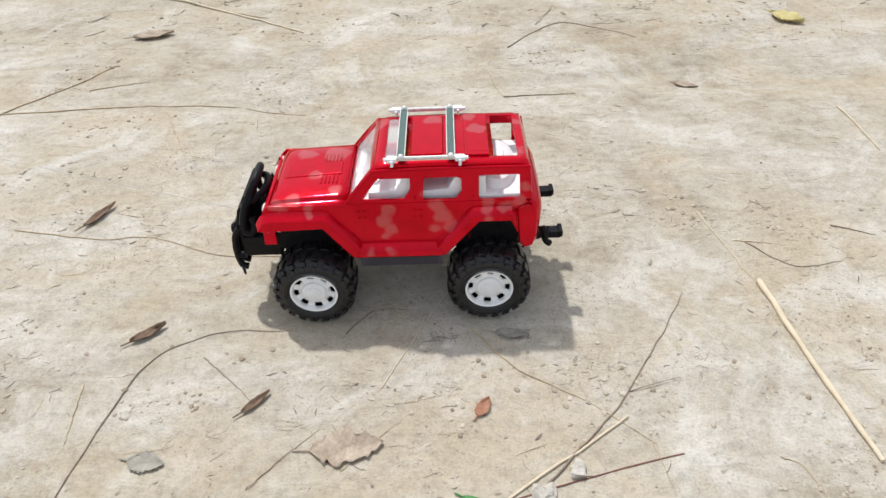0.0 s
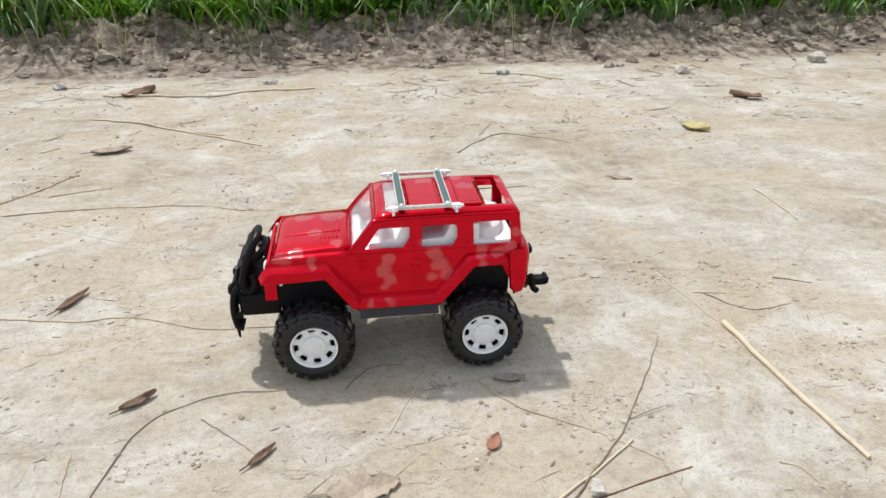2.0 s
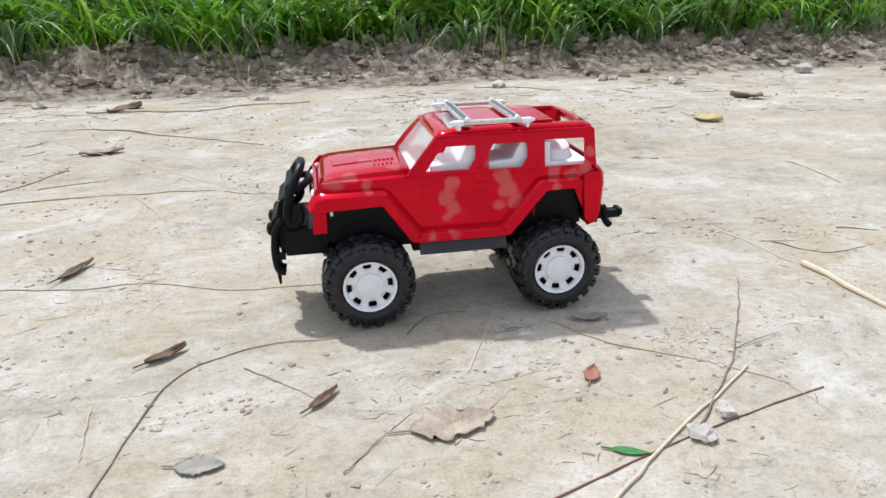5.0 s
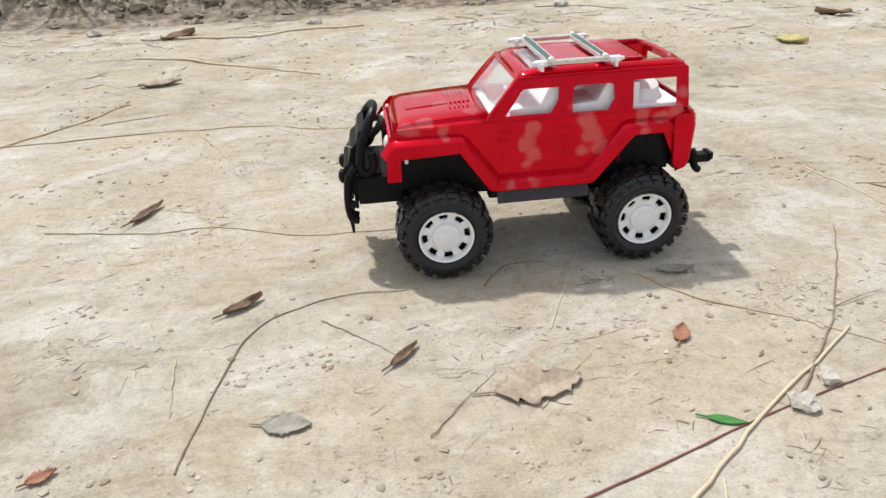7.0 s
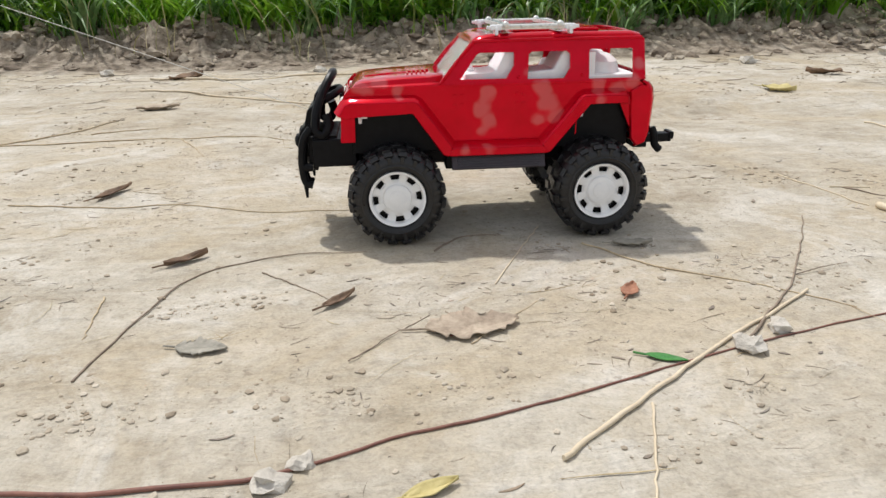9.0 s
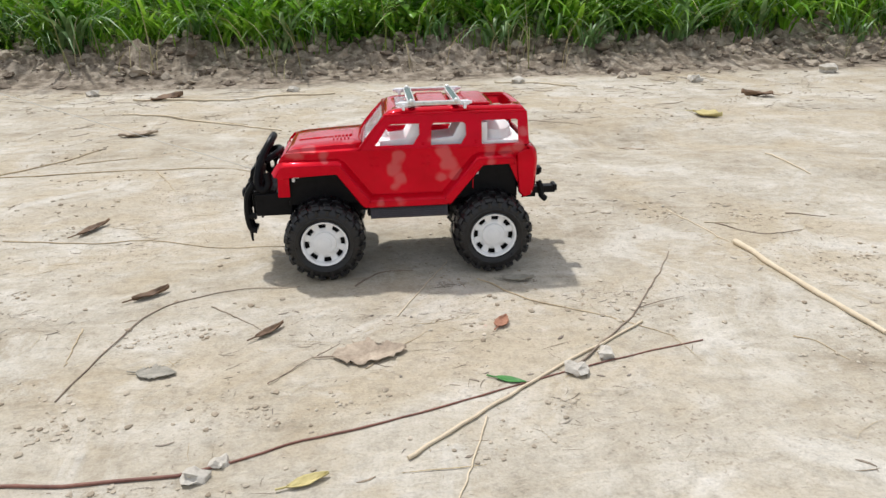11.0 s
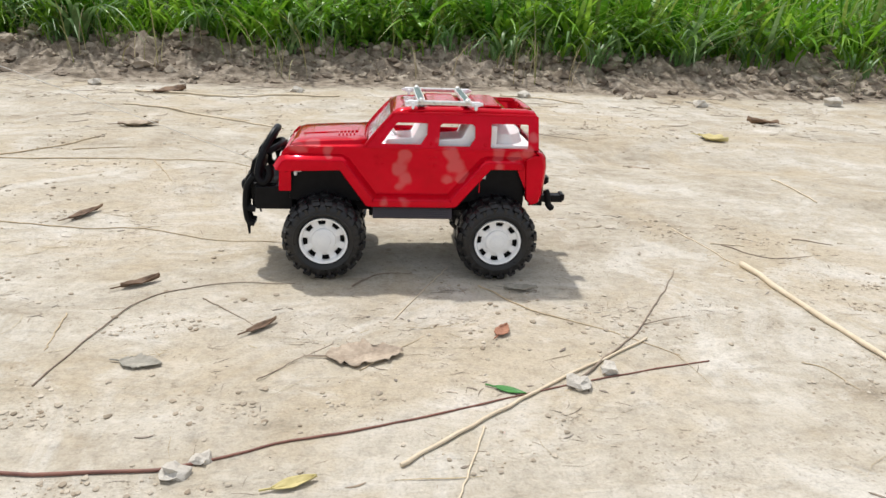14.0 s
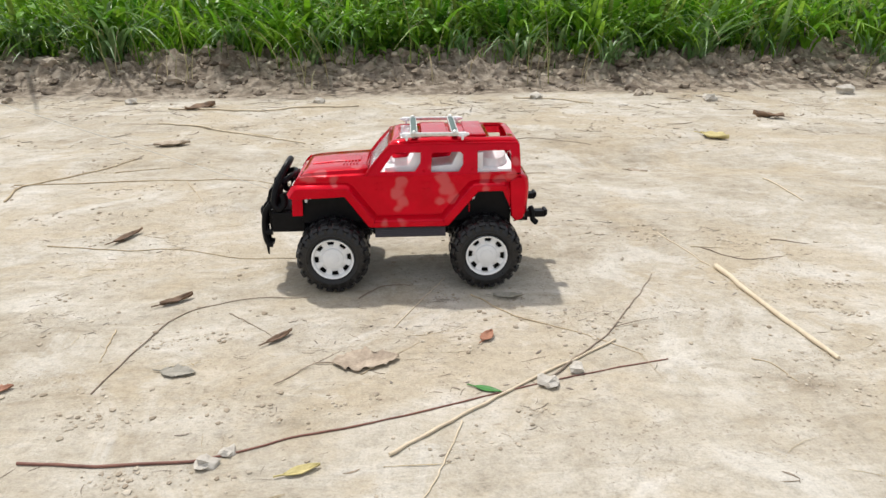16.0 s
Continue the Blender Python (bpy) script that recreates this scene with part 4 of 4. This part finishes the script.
# ---- litter on the track ----
def stick(name, points, r, material, label, group, seed=0, taper=0.5, knots=0):
    """A dry stalk on the ground along a few points, with an uneven run, a taper and side shoots."""
    rng = random.Random(seed)
    rough = curved([(x, y, 0) for x, y in points], 10)
    length = sum((q - p).length for p, q in zip(rough, rough[1:]))
    n = len(rough) - 1
    path, radii = [], []
    for i, c in enumerate(rough):
        t = i / n
        ahead = rough[min(n, i + 1)] - rough[max(0, i - 1)]
        side = Vector((-ahead.y, ahead.x, 0)).normalized()
        p = c + side * (0.010 * length * noise.noise((4 * t, seed * 1.7, 0)) + 0.0014 * noise.noise((13 * t, seed * 2.3, 5)))
        rr = r * (1 - (1 - taper) * t) * (1 + 0.22 * noise.noise((9 * t, seed * 3.1, 4)))
        p.z = ground_z(p.x, p.y) + rr * 0.9 + 0.0012 * max(0.0, noise.noise((3 * t, seed * 0.7, 8)))
        path.append(p)
        radii.append(rr)
    origin = path[0].copy()
    bm = bmesh.new()
    tube(bm, [p - origin for p in path], radii, 7)
    for k in range(knots):
        i = rng.randrange(n // 3, n)
        d = (path[i] - path[i - 1]).normalized()
        d = Matrix.Rotation(rng.choice((-1, 1)) * rng.uniform(0.3, 0.8), 3, "Z") @ d
        q = path[i] - origin
        e = q + d * rng.uniform(0.15, 0.3) * length
        e.z = ground_z(origin.x + e.x, origin.y + e.y) - origin.z + 0.001
        tube(bm, [q, (q + e) / 2 + Vector((0, 0, 0.001)), e], [radii[i] * 0.7, radii[i] * 0.5, radii[i] * 0.25], 5)
    ob = finish(name, bm, material, smooth=60)
    ob.location = origin
    return tagged(ob, label, "twig" if "twig" in name else "stalk", group)


LAID = itertools.count(20)


def lay(kind, r, knots, *points):
    """A twig or stalk of one of the four sorts that lie about on the track."""
    name, material, group, label = {
        "DARK": ("twig", TWIG_DARK, TWIGS, "dark dry twig lying on dried mud"),
        "RED": ("twig", TWIG_RED, TWIGS, "red-brown dry stem lying on dried mud"),
        "TAN": ("dry_stalk", TWIG_TAN, STALKS, "dry tan grass stalk lying on dried mud"),
        "PALE": ("dry_stalk", TWIG_PALE, STALKS, "pale dry straw stalk lying on dried mud")}[kind]
    span = math.hypot(points[-1][0] - points[0][0], points[-1][1] - points[0][1])
    size = "long " if span > 0.14 else "short " if span < 0.06 else ""
    seed = next(LAID)
    stick(name, points, r, material, size + label, group, seed, 0.75 if kind == "PALE" else 0.45, knots)


def leaf(x, y, length, width, turn, material, label, curl=0.25, seed=0, ragged=0.0):
    """A fallen leaf: a curled, uneven blade with a midrib and stalk."""
    rng = random.Random(seed)
    base = new("fallen_leaf", None)
    base.location, base.rotation_euler = (x, y, ground_z(x, y) + 0.0006), (0, 0, radians(turn))
    tagged(base, label, "leaf", "fallen leaves on the track")
    rows, n, m = [], 22, 8
    for i in range(n + 1):
        t = i / n
        half = 0.5 * width * max(0.03, math.sin(math.pi * t ** 0.85)) ** 0.75
        row = []
        for j in range(m + 1):
            s = 2 * j / m - 1
            rag = 1 + ragged * (0.7 * noise.noise((7 * t + seed, 5 * abs(s), s)) + 0.7 * noise.noise((19 * t + seed, 3, 4 * s))) if abs(s) > 0.7 else 1
            yy = s * half * rag
            z = abs(curl) * width * (0.75 * (s * s) * (1 if curl > 0 else 0.4) * (0.5 + t * 0.5)) + 0.10 * width * (1 + noise.noise((5 * t, 2 * s, seed * 2.3))) * abs(curl) * 3
            row.append((length * (t - 0.5) + 0.04 * length * noise.noise((3 * t, s, seed)), yy, z + 0.12 * length * abs(curl) * (2 * t - 1) ** 2))
        rows.append(row)
    low = min(p[2] for row in rows for p in row)
    ca, sa = math.cos(radians(turn)), math.sin(radians(turn))
    rows = [[(px, py, pz - low + ground_z(x + ca * px - sa * py, y + sa * px + ca * py) - ground_z(x, y)) for px, py, pz in row] for row in rows]
    bm = bmesh.new()
    sheet(bm, rows)
    thicken(part("blade", bm, material, base, smooth=70), 0.0005)
    bm = bmesh.new()
    mid = [Vector(row[m // 2]) + Vector((0, 0, 0.0002)) for row in rows]
    tube(bm, [mid[0] + Vector((-0.25 * length, 0.03 * length, 0.0))] + mid, [0.0006] * 3 + [0.0004] * (len(mid) - 2), 5)
    part("midrib", bm, material, base)


def stone(x, y, size, seed):
    bm = lump(random.Random(seed), size)
    ob = finish("clay_lump", bm, PALE_STONE, smooth=30)
    ob.location = (x, y, ground_z(x, y) + size * 0.17)
    tagged(ob, "small pale lump of dried clay on the track", "stone", "clay lumps on the track")


TWIGS, STALKS = "twigs on the track", "dry stalks on the track"
stick("split_cane", [(0.298, -0.028), (0.318, -0.201)], 0.0027, TWIG_PALE, "long pale split cane lying on dried mud", STALKS, 1, 0.62)
lay("TAN", 0.0006, 0, (-0.309, 0.310), (-0.282, 0.253), (-0.258, 0.205))
lay("DARK", 0.0008, 0, (0.123, 0.451), (0.198, 0.535), (0.256, 0.513), (0.305, 0.472))
lay("DARK", 0.0004, 0, (-0.098, -0.211), (-0.078, -0.187), (-0.056, -0.164))
lay("TAN", 0.0004, 0, (-0.038, -0.198), (0.006, -0.153))
lay("PALE", 0.0005, 0, (-0.015, -0.130), (0.010, -0.080), (0.033, -0.034))
lay("DARK", 0.0007, 0, (-0.047, -0.076), (-0.024, -0.049), (0.002, -0.050))
lay("TAN", 0.0008, 0, (0.095, 0.390), (0.107, 0.310))
lay("DARK", 0.0008, 0, (0.108, 0.310), (0.198, 0.316))
lay("TAN", 0.0006, 0, (-0.242, -0.119), (-0.238, -0.146), (-0.233, -0.173))
lay("DARK", 0.0005, 0, (-0.155, -0.096), (-0.133, -0.116), (-0.110, -0.138))
lay("PALE", 0.0006, 0, (0.296, 0.028), (0.329, 0.023))
lay("DARK", 0.0007, 0, (0.393, 0.048), (0.427, 0.032))
lay("PALE", 0.0010, 0, (0.491, 0.261), (0.497, 0.171))
lay("DARK", 0.0006, 0, (0.306, 0.025), (0.338, -0.009), (0.379, -0.004))
lay("TAN", 0.0005, 0, (0.254, -0.196), (0.266, -0.202), (0.274, -0.227))
lay("TAN", 0.0013, 0, (-0.330, 0.651), (-0.241, 0.608))
lay("TAN", 0.0008, 0, (-0.435, 0.378), (-0.359, 0.397))
lay("TAN", 0.0007, 1, (0.054, -0.073), (0.088, -0.115), (0.131, -0.143), (0.176, -0.182))
lay("PALE", 0.0019, 0, (0.250, 0.975), (0.330, 0.950), (0.420, 0.900))
lay("TAN", 0.0010, 0, (-0.546, 0.315), (-0.309, 0.323), (-0.134, 0.289))
lay("TAN", 0.0007, 0, (-0.389, 0.077), (-0.308, 0.060), (-0.251, 0.059), (-0.178, 0.030), (-0.094, 0.024))
lay("DARK", 0.0006, 0, (-0.223, -0.215), (-0.202, -0.110), (-0.156, -0.072), (-0.091, -0.069))
lay("DARK", 0.0008, 1, (0.093, -0.219), (0.150, -0.158), (0.198, -0.093), (0.232, -0.038))
lay("RED", 0.0010, 0, (-0.234, -0.289), (-0.133, -0.291), (-0.071, -0.269), (0.030, -0.237), (0.192, -0.190))
lay("PALE", 0.0006, 0, (0.031, -0.259), (0.015, -0.305), (-0.003, -0.342))
lay("PALE", 0.0017, 0, (-0.482, 0.720), (-0.344, 0.661), (-0.176, 0.546))
lay("PALE", 0.0012, 0, (-0.015, -0.291), (0.048, -0.240), (0.161, -0.160))
lay("PALE", 0.0006, 0, (0.276, 0.073), (0.296, -0.022))
lay("PALE", 0.0026, 0, (-0.516, 0.891), (-0.323, 0.877), (-0.104, 0.888))
lay("TAN", 0.0014, 0, (-0.511, 0.224), (-0.520, 0.323), (-0.422, 0.434))

TANLEAF, GREYLEAF, BROWNLEAF = "curled dry tan leaf with ragged edges on the mud", "crumpled grey dead leaf with torn edges on the mud", "small rolled brown dead leaf on the mud"
leaf(-0.035, -0.180, 0.050, 0.027, 6, LEAF_TAN, "large curled tan leaf with insect holes lying on the mud", 0.10, 1, 0.5)
leaf(-0.171, -0.189, 0.026, 0.016, -8, LEAF_GREY, GREYLEAF, 0.10, 4, 0.6)
leaf(-0.106, -0.140, 0.026, 0.007, 48, LEAF_BROWN, BROWNLEAF, 0.45, 17)
leaf(-0.208, -0.069, 0.030, 0.010, 40, LEAF_BROWN, BROWNLEAF, 0.5, 5)
leaf(0.086, -0.081, 0.026, 0.010, -10, LEAF_GREY, GREYLEAF, 0.4, 18, 0.3)
leaf(0.536, 0.525, 0.052, 0.026, -50, LEAF_YELLOW, "crumpled yellowed fallen leaf on the track", 0.35, 6, 0.5)
leaf(0.060, -0.150, 0.018, 0.010, 60, LEAF_RUST, "small rust-red fallen leaf on dried mud", 0.3, 7, 0.45)
leaf(-0.285, -0.208, 0.014, 0.008, 35, LEAF_RUST, "torn scrap of rust-red leaf on dried mud", 0.3, 21, 0.8)
leaf(-0.318, -0.246, 0.022, 0.012, 10, LEAF_RUST, "torn scrap of rust-red leaf on dried mud", 0.25, 22, 0.9)
leaf(-0.309, 0.093, 0.040, 0.010, 62, LEAF_BROWN, BROWNLEAF, 0.4, 9)
leaf(0.052, -0.222, 0.020, 0.006, -22, LEAF_GREEN, "narrow torn green leaf lying on the mud", 0.15, 23)
leaf(-0.066, -0.302, 0.022, 0.007, 20, LEAF_YELLOW, "small yellowed leaf on the mud", 0.3, 24)
leaf(0.341, 0.343, 0.030, 0.016, -30, LEAF_TAN, TANLEAF, 0.2, 10, 0.4)
leaf(-0.404, 0.553, 0.060, 0.028, 15, LEAF_TAN, TANLEAF, 0.25, 11, 0.4)
leaf(-0.450, 0.900, 0.070, 0.036, 40, LEAF_BROWN, "large brown dead leaf at the foot of the bank", 0.3, 12, 0.3)
leaf(0.720, 0.698, 0.060, 0.032, 130, LEAF_BROWN, "curled brown dead leaf on the track", 0.4, 13, 0.3)
for k, (x, y, size) in enumerate([(0.096, -0.218, 0.014), (0.120, -0.201, 0.012), (-0.124, -0.294, 0.013), (-0.112, -0.284, 0.009), (0.700, 0.930, 0.034), (0.300, 0.960, 0.028), (-0.200, 0.950, 0.022), (-0.620, 0.960, 0.026), (1.050, 0.980, 0.04)]):
    stone(x, y, size, 90 + k)


def chips(name, count, spans, length, width, material, seed, label, category):
    """Many small bent bits of plant litter, thicker than paper, as one mesh."""
    rng = random.Random(seed)
    verts, faces = [], []
    made = 0
    while made < count:
        x0, x1, y0, y1 = spans[made % len(spans)]
        x, y = rng.uniform(x0, x1), rng.uniform(y0, y1)
        if abs(x) < 0.115 and abs(y) < 0.075:
            continue
        if noise.noise((7 * x, 9 * y, 6.6)) + 0.5 * noise.noise((19 * x, 23 * y, 1.6)) < rng.uniform(-0.25, 0.6):
            continue
        made += 1
        scale = 1.0 + 0.5 * max(0.0, y)
        l, w = (length[0] + (length[1] - length[0]) * rng.random() ** 2.5) * scale, (width[0] + (width[1] - width[0]) * rng.random() ** 2) * scale
        a, bend, thick = rng.gauss(0.0, 0.8) + (math.pi if rng.random() < 0.5 else 0), rng.uniform(-0.5, 0.5), w * 0.2
        c, s = math.cos(a), math.sin(a)
        z = ground_z(x, y)
        start = len(verts)
        for t in (-0.5, -0.17, 0.17, 0.5):
            half = w * (0.5 - abs(t) * 0.88)
            u, v, h = t * l, bend * l * (t * t - 0.1), 0.10 * l * rng.random() * abs(t)
            for dv, dh in ((-half, 0), (half, 0), (half, thick), (-half, thick)):
                p, q = u, v + dv
                verts.append((x + c * p - s * q, y + s * p + c * q, z + h + dh))
        for k in range(3):
            i = start + 4 * k
            for e in range(4):
                f = (e + 1) % 4
                faces.append((i + e, i + f, i + 4 + f, i + 4 + e))
        faces += [(start + 3, start + 2, start + 1, start), (start + 12, start + 13, start + 14, start + 15)]
    me = bpy.data.meshes.new(name)
    me.from_pydata(verts, [], faces)
    me.materials.append(material)
    tagged(new(name, me), label, category, kind="stuff")


NEAR, MIDDLE, FAR = (-0.42, 0.42, -0.33, 0.12), (-0.8, 0.8, 0.0, 0.6), (-1.5, 1.5, 0.4, 1.15)
chips("plant_litter", 2300, [NEAR, MIDDLE, MIDDLE, FAR, FAR], (0.0012, 0.013), (0.0003, 0.0010), LITTER, 31, "small dark bits of dead plants strewn over the mud", "litter")
chips("leaf_scraps", 300, [NEAR, NEAR, MIDDLE, FAR], (0.002, 0.011), (0.0009, 0.0030), SCRAP, 33, "small grey-brown scraps of dead leaves on the mud", "litter")
chips("dead_leaf_crumbs", 420, [(-0.335, -0.205, -0.135, -0.085), (-0.10, 0.045, -0.205, -0.120), (0.02, 0.10, -0.085, -0.060), (0.110, 0.270, -0.150, -0.105)], (0.0012, 0.010), (0.0003, 0.0014), SCRAP, 35, "dark drift of crumbled dead leaves on the mud", "litter")
chips("bank_litter", 750, [(-1.3, 1.3, 0.50, 1.12), (-1.3, 1.3, 0.80, 1.14)], (0.005, 0.045), (0.0008, 0.0030), SCRAP, 36, "dry brown plant scraps gathered towards the foot of the bank", "litter")
chips("straw_bits", 340, [NEAR, MIDDLE, MIDDLE, FAR], (0.010, 0.045), (0.0003, 0.0009), STRAW, 32, "short pieces of dry straw strewn over the mud", "straw")



# ---- pulling thread ----
def thread():
    bm = bmesh.new()
    a, b = Vector((-0.1235, -0.0200, 0.0860)), Vector(THREAD_END)
    tube(bm, [a.lerp(b, k / 12) - Vector((0, 0, 0.02 * math.sin(math.pi * k / 12))) for k in range(13)], 0.00026, 5)
    tagged(finish("pulling_thread", bm, TWINE, smooth=80), "thin pale thread tied to the toy car's bull bar", "thread")


THREAD_END = (-1.9, -0.19, 0.86)
thread()
